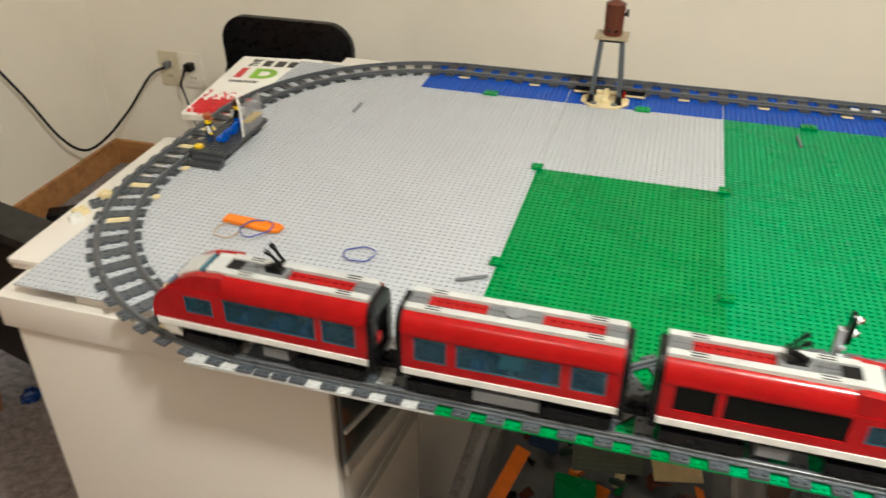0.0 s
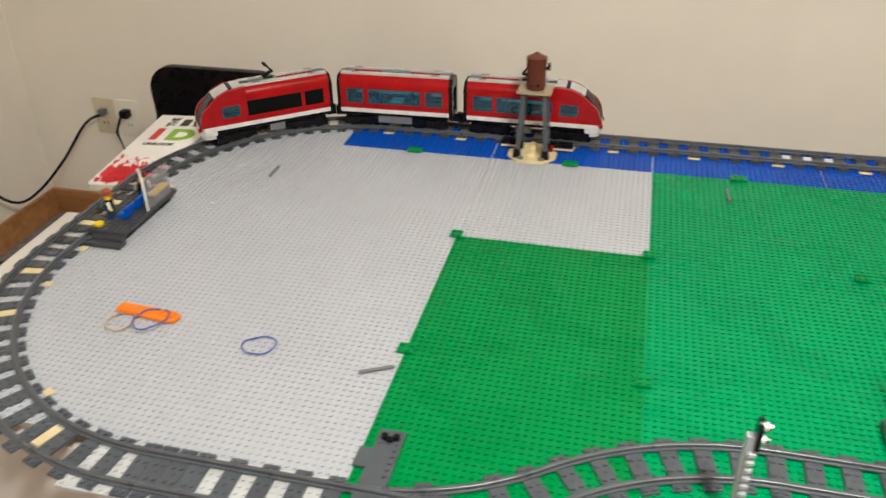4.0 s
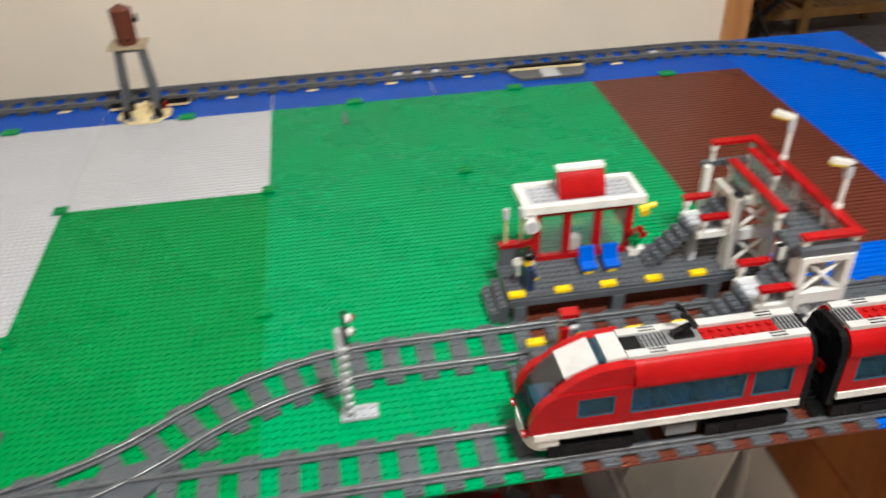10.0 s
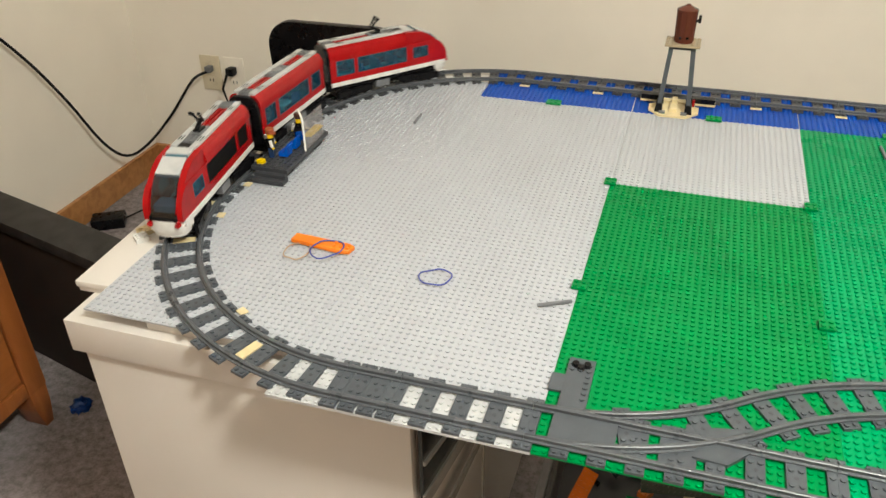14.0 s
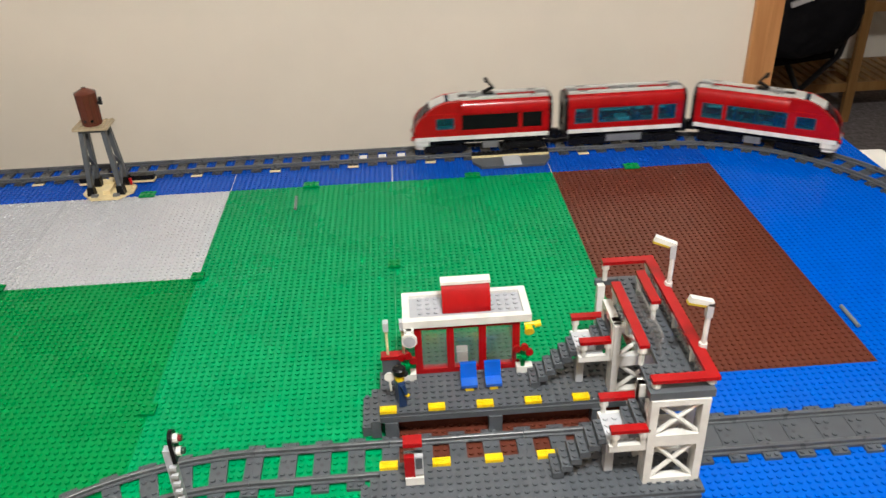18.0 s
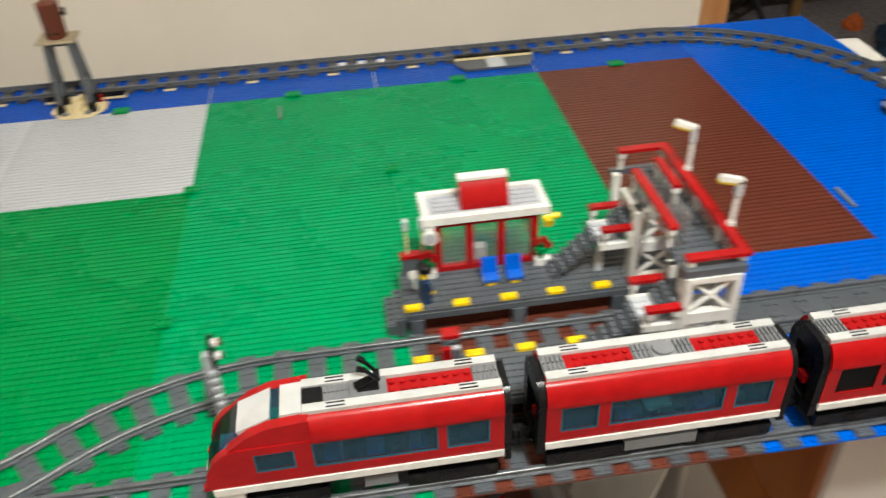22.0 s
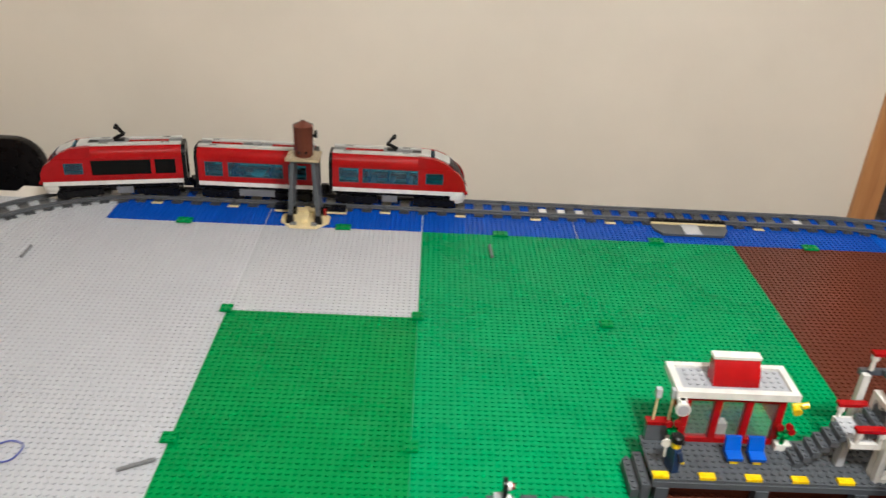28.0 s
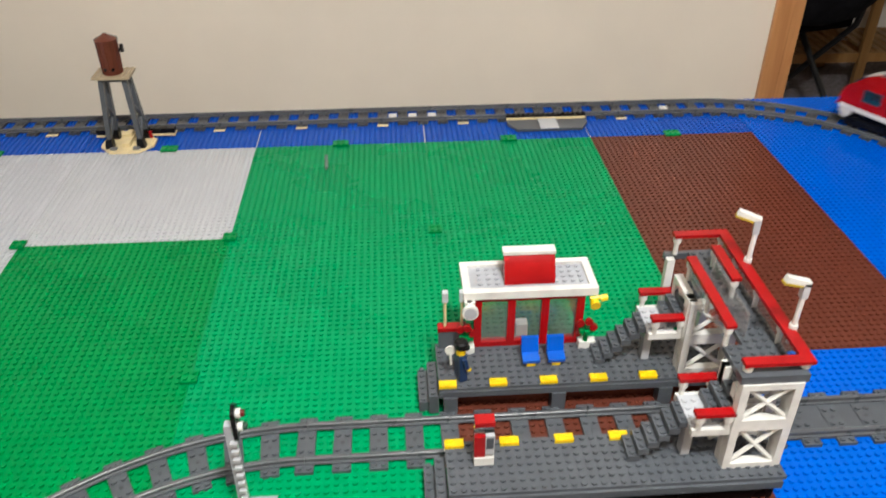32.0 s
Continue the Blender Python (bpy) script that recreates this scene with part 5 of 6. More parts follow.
def figure(u, v, h, turn, label, torso, legs, hair, arms=None):
    ob = tagged(new("toy_figure", fig_mesh(torso, legs, hair, arms or torso)), label, "toy figure")
    ob.matrix_world = pose(u * K, v * K, TOP + h * K, 0, 0, turn)
    return ob


def fig_mesh(torso, legs, hair, arms):
    bm = bmesh.new()
    box(bm, -0.45, 0.45, -0.95, -0.03, 0.0, 1.9)
    box(bm, -0.45, 0.45, 0.03, 0.95, 0.0, 1.9)
    n1 = len(bm.faces)
    prism(bm, [(-0.98, 1.9), (0.98, 1.9), (0.7, 3.5), (-0.7, 3.5)], -0.45, 0.45, "x")
    n4 = len(bm.faces)
    for s in (-1, 1):
        rod(bm, (0.05, s * 0.95, 3.3), (0.35, s * 1.25, 2.1), 0.3, 0.27, 8)
    n2 = len(bm.faces)
    for s in (-1, 1):
        rod(bm, (0.35, s * 1.25, 2.1), (0.6, s * 1.25, 1.8), 0.25, 0.25, 8)
    rod(bm, (0, 0, 3.5), (0, 0, 4.6), 0.58, 0.58, 14)
    n3 = len(bm.faces)
    rod(bm, (0, 0, 4.35), (0, 0, 5.1), 0.74, 0.82, 14)
    rod(bm, (0, 0, 5.1), (0, 0, 5.3), 0.82, 0.6, 14)
    rod(bm, (0.28, 0, 4.36), (0.32, 0, 4.5), 0.80, 0.76, 14)
    bmesh.ops.recalc_face_normals(bm, faces=bm.faces[:])
    for i, f in enumerate(bm.faces):
        f.material_index = 0 if i < n1 else 1 if i < n4 else 4 if i < n2 else 2 if i < n3 else 3
    me = bpy.data.meshes.new("toy_figure")
    bm.to_mesh(me)
    bm.free()
    for m in (legs, torso, M_YELLOW, hair, arms):
        me.materials.append(m)
    return me


M_DKBROWN = abs_plastic("dark_brown_plastic", (0.06, 0.02, 0.01), 0.3)
M_HAIR = abs_plastic("reddish_hair_plastic", (0.30, 0.07, 0.02), 0.3)
figure(32.6, -38.2, PH + 0.2, 15, "toy figure in a navy uniform and black cap on the platform", M_NAVY, M_NAVY, M_BLACK)
paddle = thing("signal_paddle", "white toy signal paddle held by the figure", "toy paddle", 31.5, -38.0, PH + 1.9)
part("paddle", mesh((rod, (0, 0, 0), (-0.1, 0, 1.6), 0.15), (rod, (-0.1, -0.1, 2.1), (-0.1, 0.1, 2.1), 0.62, 0.62, 14)), M_WHITE, paddle)

# ticket machine on the near platform
kiosk = thing("ticket_machine", "red and white toy ticket machine on the platform", "toy kiosk", 33.8, -51.0, PH)
part("foot", mesh((box, -1, 1, -0.6, 0.8, 0.2, 1.2)), M_WHITE, kiosk, "white foot")
part("column", mesh((box, -1, 0.1, -0.4, 0.6, 1.2, 4.0)), M_RED, kiosk, "red column")
part("screen", mesh((box, 0.1, 1, -0.5, 0.6, 1.6, 4.2)), M_PALE, kiosk, "grey screen block")
part("keypad", mesh((box, 0.2, 0.9, -0.62, -0.5, 2.6, 4.0)), M_DBG, kiosk)
part("canopy_glass", mesh((box, -1, 1, 0.0, 0.6, 4.2, 5.6)), M_CLEAR, kiosk, "clear upper block")
part("canopy", mesh((box, -1, 1, -0.6, 0.8, 5.6, 6.1)), M_RED, kiosk, "red canopy tile")

# ---- footbridge over the siding ----
bridge = thing("toy_footbridge", "white toy footbridge with red handrails over the siding", "toy bridge", -0.5, 0, 0)
DECK = 14.6


def trellis(y0, y1, x, z0, z1, axis):
    """A white lattice panel; in the plane x = const or y = const."""
    bm = bmesh.new()
    t = 0.5

    def bar(p, q, z, zz):
        if axis == "y":
            box(bm, p, q, x - t, x + t, z, zz)
        else:
            box(bm, x - t, x + t, p, q, z, zz)
    bar(y0, y0 + 0.8, z0, z1), bar(y1 - 0.8, y1, z0, z1), bar(y0 + 0.8, y1 - 0.8, z0, z0 + 0.7), bar(y0 + 0.8, y1 - 0.8, z1 - 0.7, z1)
    for a, b in (((y0 + 0.8, z0 + 0.7), (y1 - 0.8, z1 - 0.7)), ((y0 + 0.8, z1 - 0.7), (y1 - 0.8, z0 + 0.7))):
        p, q = ((a[0], x, a[1]), (b[0], x, b[1])) if axis == "y" else ((x, a[0], a[1]), (x, b[0], b[1]))
        rod(bm, p, q, 0.26, 0.26, 6)
    part("lattice_panel", bm, M_WHITE, bridge, "white lattice panel")


# far tower V -39.5..-29.6, near tower V -53.6..-48.4
for y0, y1, zs in ((-39.4, -29.6, (PH, 9.0, 14.0)), (-53.6, -48.4, (PH, 9.9, 15.2))):
    for z0, z1 in zip(zs, zs[1:]):
        trellis(58.2, 64.2, y0 + 0.5, z0, z1, "y")
        if y0 < -50:
            trellis(58.2, 64.2, y1 - 0.5, z0, z1 - 1.2, "y")
    for x in (58.2, 63.6):
        for y in (y0 + 1.1, y1 - 1.2):
            part("column", mesh((box, x, x + 0.9, y, y + 0.9, PH if y < -32.4 else 0.25, 14.0)), M_WHITE, bridge)
trellis(-38.9, -33.6, 58.6, 9.0, 14.0, "x")
brick("deck", bridge, M_DBG, 60.8, 64.8, -52, -30, DECK - 0.6, DECK, "dark grey studded bridge deck")
brick("deck", bridge, M_DBG, 58.8, 60.8, -52, -47, DECK - 0.6, DECK, "dark grey studded bridge deck")
part("deck_edge", mesh((box, 58.0, 64.6, -53.4, -52.0, 15.2, 16.1)), M_DBG, bridge)
part("deck_edge", mesh((box, 58.0, 64.6, -30.0, -29.4, DECK - 1.0, DECK - 0.2)), M_DBG, bridge)
RT = 17.0
for a in ((63.8, 65.0, -52.0, -30.8), (58.6, 65.0, -30.8, -29.7), (58.2, 65.0, -53.1, -52.0), (58.5, 59.6, -47.4, -35.0), (62.0, 63.1, -39.6, -33.0)):
    part("handrail", mesh((box, *a, RT, RT + 0.42)), M_RED, bridge, "flat red handrail")
for x, y in ((64.4, -52.4), (64.4, -47), (64.4, -41), (64.4, -35), (64.4, -30.3), (59.0, -46.9), (59.0, -41.5), (59.0, -35.5), (59.1, -30.3), (58.8, -52.5), (62.5, -39.2), (62.5, -33.4)):
    part("rail_post", mesh((rod, (x, y, DECK), (x, y, RT), 0.3), (rod, (x, y, RT - 0.7), (x, y, RT), 0.5)), M_WHITE, bridge)
for a in ((64.2, 64.5, -52.0, -31.0), (58.9, 59.2, -47.2, -35.2)):
    part("guard_panel", mesh((box, *a, DECK + 0.3, RT - 0.7)), M_PANE, bridge, "clear guard panel")
part("display_glass", mesh((box, 61.2, 61.4, -46.0, -36.0, DECK, RT + 0.6)), M_FROST, bridge, "clear display panel")
for yc, top in ((-35.8, 9.0), (-50.6, 9.0)):
    # lower flight, landing, upper flight
    for i in range(6):
        z = PH + 0.9 * (i + 1)
        brick("stair_tread", bridge, M_DBG, 49.0 + 0.92 * i, 50.15 + 0.92 * i, yc - 1.5, yc + 1.5, z - 0.75, z, "dark grey stair tread")
    brick("landing", bridge, M_PALE, 54.4, 57.4, yc - 2.2, yc + 2.2, 8.9, 9.4, "light grey stair landing")
    for ye in (yc - 2.7, yc + 2.2):
        part("landing_edge", mesh((box, 54.4, 58.6, ye, ye + 0.5, 8.5, 9.3)), M_WHITE, bridge)
    for i in range(5):
        z = 9.4 + 1.0 * (i + 1)
        brick("stair_tread", bridge, M_DBG, 56.6 + 0.8 * i, 57.75 + 0.8 * i, yc - 2, yc + 2, z - 0.75, z, "dark grey stair tread")
    for dy in (-2.5, 2.5):
        part("landing_rail", mesh((box, 54.4, 58.4, yc + dy - 0.5, yc + dy + 0.5, 11.2, 11.65)), M_RED, bridge, "flat red handrail")
        for x in (55.0, 57.9):
            part("rail_post", mesh((rod, (x, yc + dy, 9.3), (x, yc + dy, 11.2), 0.3), (rod, (x, yc + dy, 10.4), (x, yc + dy, 11.2), 0.5)), M_WHITE, bridge)
    part("landing_column", mesh((box, 54.6, 55.5, yc - 1.0, yc + 0.2, PH + 0.2, 8.9)), M_PALE, bridge, "light grey landing column")
for v in (-36.4, -48.0):
    lamp = thing("toy_street_lamp", "white toy street lamp on the footbridge", "toy lamp", 64.4, v, DECK + 0.9, -20 if v > -40 else 0)
    part("post", mesh((rod, (0, 0, 0), (0.1, 0, 5.8), 0.28), (rod, (0, 0, 1.6), (0, 0, 2.3), 0.45)), M_WHITE, lamp)
    part("elbow", mesh((box, -0.25, 0.4, -0.36, 0.36, 5.6, 7.3)), M_PALE, lamp)
    bm = bmesh.new()
    prism(bm, [(0.4, 6.95), (0.4, 7.5), (-2.0, 8.2), (-2.2, 7.65)], -0.36, 0.36, "y")
    part("arm", bm, M_WHITE, lamp)
    bm = bmesh.new()
    prism(bm, [(-0.45, 6.97), (-0.35, 7.16), (-2.2, 7.64), (-2.3, 7.42)], -0.40, 0.40, "y")
    part("lens", bm, mat("yellow_lens", (0.8, 0.6, 0.05), 0.2, transmission=0.4), lamp, "yellow clear lens")

# ---- signal beside the siding ----
M_LAMPRED = abs_plastic("clear_dark_red_plastic", (0.14, 0.01, 0.012), 0.12)
sig = thing("toy_signal", "grey toy railway signal with red and green lights", "toy signal", 9.6, -52.0, 0.2)
brick("base", sig, M_ROOFGREY, -1, 3, -1, 1, 0, 0.4)
part("mast", mesh((box, -0.6, 0.3, -0.45, 0.45, 0.4, 12.0)), M_ROOFGREY, sig)
for i in range(9):
    part("rung", mesh((box, -0.2, 0.5, -0.9, -0.45, 1.0 + 1.1 * i, 1.35 + 1.1 * i)), M_PALE, sig)
bm = bmesh.new()
prism(bm, [(-0.8, 10.6)] + [(0.85 * math.cos(a), 13.4 + 0.85 * math.sin(a)) for a in [math.pi - i * math.pi / 8 for i in range(9)]] + [(0.8, 10.6)], 0.3, 0.7, "x")
part("backboard", bm, M_BLACK, sig)
for z, m, l in ((13.3, M_LAMPRED, "dark red signal light"), (11.6, M_DARKGREEN, "green signal light")):
    part("lamp_hood", mesh((rod, (0.7, 0, z), (1.15, 0, z), 0.5)), M_WHITE, sig)
    part("lens", mesh((rod, (1.15, 0, z), (1.5, 0, z), 0.36)), m, sig, l)

# ---- switch lever and frog plates ----
lev = thing("switch_lever", "dark grey switch stand plate beside the turnout", "toy switch", -28.9, -53.0, 0)
part("stand", mesh((box, -1.6, 1.6, -4, 5.2, 0.22, 0.62)), M_DBG, lev)
bm = bmesh.new()
studs(bm, (-1, 0, 1), (4.0, 3.0), 0.62)
studs(bm, (1,), (-2, -1, 0, 1, 2), 0.62)
tagged(part("studs", bm, M_DBG, lev), kind="stuff")
part("side_plate", mesh((box, -3.2, -1.6, -1, 2, 0.2, 0.5)), M_DBG, lev)

# ---- water tower ----
tower = thing("toy_water_tower", "brown toy water tank on grey trestle legs", "toy water tower", -24.0, 35.0, 0)
bm = bmesh.new()
prism(bm, [(-4.9, -1.6), (-2.6, -4.3), (2.6, -4.3), (4.9, -1.6), (4.9, 1.2), (3.2, 2.55), (-3.2, 2.55), (-4.9, 1.2)], 0.2, 0.6, "z")
studs(bm, (-4.2, 4.2), (-0.5, 0.5), 0.6)
part("base_plate", bm, M_TAN, tower, "tan base plate")
part("wing_plate", mesh((box, -6.9, 8.0, 2.6, 4.4, 0.5, 0.9)), M_TAN, tower)
for xa, xb in ((-6.8, -3.3), (2.9, 7.9)):
    part("dark_tile", mesh((box, xa, xb, 2.75, 4.3, 0.9, 1.9)), M_BLACK, tower)
for a in ((-0.7, 0.7, -2.4, 2.5, 0.6, 1.4), (-0.5, 0.5, 0.6, 2.4, 1.4, 2.1)):
    part("rock_block", mesh((box, *a)), M_TAN, tower)
for x0, x1 in ((-2.7, -1.5), (1.5, 2.7)):
    part("hinge_tile", mesh((box, x0, x1, -3.6, -2.7, 0.6, 1.0)), M_GREYTRAIN, tower)
for sx in (-1, 1):
    # a flat trestle side: two posts that lean together, and braces between them
    def leg_at(z):
        return sx * (2.95 - 0.065 * z), 2.3 - 0.075 * z
    for sy in (-1, 1):
        bm = bmesh.new()
        lo, hi = leg_at(0.6), leg_at(13.6)
        v = [bm.verts.new(Vector((x + dx, sy * y + dy, z)) * K) for (x, y), z in ((lo, 0.6), (hi, 13.6)) for dx, dy in ((-0.42, -0.5), (0.42, -0.5), (0.42, 0.5), (-0.42, 0.5))]
        for f in ((3, 2, 1, 0), (4, 5, 6, 7), (0, 1, 5, 4), (1, 2, 6, 5), (2, 3, 7, 6), (3, 0, 4, 7)):
            bm.faces.new([v[i] for i in f])
        part("leg", bm, M_DBG, tower)
    for za, zb, sy in ((1.4, 5.2, 1), (5.2, 9.0, -1), (9.0, 12.6, 1)):
        (xa, ya), (xb, yb) = leg_at(za), leg_at(zb)
        part("brace", mesh((rod, (xa, -sy * ya, za), (xb, sy * yb, zb), 0.34, 0.34, 6)), M_DBG, tower)
    for ya in (-2.9, 1.4):
        bm = bmesh.new()
        prism(bm, [(sx * 2.9 - 0.75, 0.6), (sx * 2.9 + 0.75, 0.6), (sx * 2.8 + 0.55, 2.4), (sx * 2.8 - 0.55, 2.4)], ya, ya + 1.5, "y")
        part("leg_foot", bm, M_BLACK, tower, "black leg foot")
bm = mesh((box, -3.3, 3.3, -2.5, 2.5, 13.9, 14.35))
studs(bm, (-2.9, -1.9, 1.9, 2.9), (-2.0, -1.0, 0.0, 1.0, 2.0), 14.35)
part("deck", bm, abs_plastic("dark_tan_plastic", (0.36, 0.29, 0.19), 0.35), tower, "dark tan studded deck")
part("deck_beam", mesh((box, -2.5, 2.5, -1.6, 1.6, 13.2, 13.9)), M_DBG2, tower)
bm = mesh((rod, (0, 0, 14.4), (0, 0, 20.3), 1.72, 1.84, 18), (rod, (0, 0, 20.3), (0, 0, 20.65), 2.0, 2.0, 18), (rod, (0, 0, 20.65), (0, 0, 21.3), 1.95, 0.75, 18), (rod, (0, 0, 21.3), (0, 0, 21.6), 0.5, 0.4, 8))
tank = part("tank", bm, M_BROWN, tower, "ribbed brown tank")
for i in range(12):
    a = 2 * math.pi * i / 12
    part("rib", mesh((rod, (1.7 * math.cos(a), 1.7 * math.sin(a), 14.5), (1.82 * math.cos(a), 1.82 * math.sin(a), 20.3), 0.15, 0.15, 6)), M_BROWN, tank)
# black discs on the tank stand for the dark inside its holes
for a in (-1.95, -1.2):
    part("bolt_hole", mesh((rod, (1.72 * math.cos(a), 1.72 * math.sin(a), 15.5), (1.9 * math.cos(a), 1.9 * math.sin(a), 15.5), 0.28, 0.28, 8)), M_BLACK, tank, "black disc painted for the shade in a round hole")
part("spout", mesh((rod, (1.7, 0, 18.4), (2.5, 0, 18.8), 0.25), (box, 2.2, 2.7, -0.3, 0.3, 18.2, 19.6)), M_BLACK, tower)
part("fire_plug", mesh((rod, (3.7, 1.6, 0.55), (3.7, 1.6, 2.0), 0.3)), M_RED, tower, "small red post")

# ---- level crossing by the far track ----
dock = thing("toy_crossing", "grey toy road crossing ramp beside the far track", "toy crossing", 56.6, 37.4, 0)
bm = bmesh.new()
prism(bm, [(-8, 2.4), (-8, 0.4), (-6.4, -2.4), (6.4, -2.4), (8, 0.4), (8, 2.4)], 0.2, 0.7, "z")
part("ramp", bm, M_DBG, dock)
part("road_tile", mesh((box, -1.8, 1.8, -2.5, 2.5, 0.7, 0.9)), M_PALE, dock, "light grey road tile")
part("tan_strip", mesh((box, -8, 8, 2.0, 2.5, 0.7, 1.0)), M_TAN, dock, "tan edge strip")
bm = mesh((box, -8, 8, 2.5, 3.3, 0.4, 1.5))
studs(bm, [i - 7.5 for i in range(16)], (2.9,), 1.5, 6)
part("dark_wall", bm, M_BLACK, dock, "black studded edge wall")

# ---- small platforms on the curves ----
left = thing("toy_platform", "dark grey toy halt with a clear windscreen and bench", "toy platform", -88.6, -7.0, 0)
brick("platform", left, M_DBG2, -4, 3, -8, 9, 1.6, 2.3, "charcoal studded platform")
for i in range(2):
    brick("end_step", left, M_DBG2, -3, 3, -9.0 - 1.0 * i, -8.0 - 1.0 * i, 0.22, 1.6 - 0.6 * i, knob=False)
for y in (-7, 5):
    part("platform_foot", mesh((box, -3, 2, y, y + 3, 0.2, 1.6)), M_BLACK, left)
part("round_tile", mesh((rod, (-2.9, -6.3, 2.3), (-2.9, -6.3, 2.7), 0.85, 0.85, 16)), M_YELLOW, left, "round yellow tile")
part("edge_block", mesh((box, 1.3, 2.55, 3.0, 7.6, 2.3, 3.7)), M_DBG2, left, "charcoal block under the strip")
part("edge_tile", mesh((box, 1.2, 2.58, 2.9, 7.7, 3.7, 4.1)), M_YELLOW, left, "yellow tile strip")
part("windscreen", mesh((box, 2.6, 2.8, 0.3, 7.8, 2.4, 8.2)), M_FROST, left, "clear windscreen")
bm = bmesh.new()
tube(bm, [(2.7, 0.0, 2.3), (2.7, 0.0, 8.0), (2.5, 0.2, 8.7), (1.9, 0.9, 9.1), (1.0, 1.9, 9.3)], 0.22 * K, 8, K)
part("post", bm, M_WHITE, left, "bent white screen post")
for y in (-3.0, 0.4):
    part("seat", mesh((prism, [(-0.6, 2.7), (1.1, 2.7), (1.4, 4.7), (0.9, 4.7), (0.5, 3.4), (-0.6, 3.4)], y - 0.95, y + 0.95, "y")), M_CHAIRBLUE, left, "blue plastic seat")
figure(-90.6, -10.6, 2.5, 20, "toy figure with red hair and a dark waistcoat on the halt", M_BLACK, M_NAVY, M_HAIR, M_WHITE)
figure(-88.7, -3.2, 2.5, 130, "toy figure in a dark jacket and blue trousers on the halt", M_BLACK, M_CHAIRBLUE, M_DKBROWN, M_WHITE)

right = thing("toy_platform", "light grey toy work platform with a red locker", "toy platform", 120.6, -6.0, 0)
brick("platform", right, M_ROOFGREY, -3, 3, -8, 8, 1.6, 2.2, "light grey platform", knob=False)
part("underside", mesh((box, -2.9, 2.9, -7.9, 7.9, 0.75, 1.6)), M_BLACK, right)
for a in ((-2.6, -0.6, 5.6, 7.6), (-2.6, 2.6, -7.6, -5.6)):
    part("platform_foot", mesh((box, *a, 0.2, 0.9)), M_DBG, right)
part("end_step", mesh((box, -2.6, 3.4, -10.0, -8.8, 0.22, 1.3)), M_PALE, right)
part("end_step", mesh((box, -3.0, 3.4, -10.8, -10.0, 0.22, 0.6)), M_DBG, right)
part("locker", mesh((box, -2.2, 0.0, 0.2, 2.6, 2.2, 6.0)), M_RED, right, "red locker")
part("locker_back", mesh((box, -2.0, -0.2, 2.62, 3.4, 2.2, 5.6)), M_WHITE, right, "white block behind the locker")
part("grey_screen", mesh((prism, [(-2.8, 2.2), (-0.4, 2.2), (-0.4, 6.0), (-2.2, 6.0)], 6.0, 7.7, "y")), M_DBG2, right, "dark grey sloped block")
part("screen_cap", mesh((box, -2.8, 0.2, 5.4, 8.0, 6.0, 6.4)), M_DBG, right, "dark grey cap plate")
part("bin", mesh((rod, (-1.4, -3.0, 2.2), (-1.4, -3.0, 4.6), 0.9, 1.05, 12)), M_DBG, right, "grey bin")
part("lamp_post", mesh((rod, (-0.6, -4.4, 2.2), (-0.6, -4.4, 7.2), 0.25), (prism, [(-0.9, 6.9), (-0.2, 6.9), (2.3, 8.3), (2.1, 9.0), (-0.9, 7.7)], -4.85, -3.95, "y")), M_PALE, right, "light grey lamp post")
figure(121.0, -6.4, 2.4, 60, "toy figure in dark clothes and a white cap on the platform", M_NAVY, M_NAVY, M_WHITE)

# ---- pieces under the bends ----
def under(s0, offset, along, across, material, label):
    """A small plate under the track at a place on the loop."""
    (x0, y0), (x1, y1) = on_loop(s0 - 0.5), on_loop(s0 + 0.5)
    a = math.atan2(y1 - y0, x1 - x0)
    ob = thing("toy_plate", label, "toy plate", (x0 + x1) / 2 - offset * math.sin(a), (y0 + y1) / 2 + offset * math.cos(a), 0.0, math.degrees(a), group="loose plates under the track")
    bm = bmesh.new()
    box(bm, -along / 2, along / 2, -across / 2, across / 2, 0.22, 0.38)
    part("plate", bm, material, ob)


def opening(s):
    """The middle of the gap between two ties nearest to s."""
    start = 0.0
    for i, leg in enumerate(LEGS):
        if s < start + leg:
            break
        start += leg
    pitch = leg / round(leg / 4)
    return start + (math.floor((s - start) / pitch) + 0.5) * pitch


for s0 in (158, 190, 200, 216, 224):
    under(opening(s0), 0, 1.4, 3.4, M_TAN, "tan toy plate under the bend")
    under(opening(s0 + 7), -4.2, 1.4, 1.2, M_TAN, "tan toy plate under the bend")
for k in (0, 1, 3, 4, 5, 6, 8):
    under(LEGS[0] + 2 * QUARTER + 24 + 16 * k, -4.3, 2.2, 0.9, M_TAN, "tan toy plate under the far track")
for s0 in (374, 378, 382, 430):
    under(opening(s0), 0, 1.6, 2.0, M_WHITE, "white toy plate between the rails")
for s0 in (489, 493, 497, 503, 507, 511, 515, 519, 523, 528):
    under(opening(s0), 0, 1.7, 2.4, M_WHITE, "white toy plate between the rails")
for s0 in (574, 578, 582):
    under(opening(s0), 0, 1.7, 3.4, M_TAN, "tan toy plate between the rails")
    under(opening(s0), 4.2, 1.7, 1.2, M_TAN, "tan toy plate beside the rail")

# ---- loose things on the plates ----
sep = thing("brick_separator", "orange plastic brick separator lying on the baseplate", "tool", -71.0, -32.4, 0.24, -5)
bm = bmesh.new()
prism(bm, [(-5.0, -1.0), (3.6, -1.3), (5.0, -0.9), (5.2, 0.7), (3.6, 1.1), (-5.0, 0.9)], 0.0, 0.7, "z")
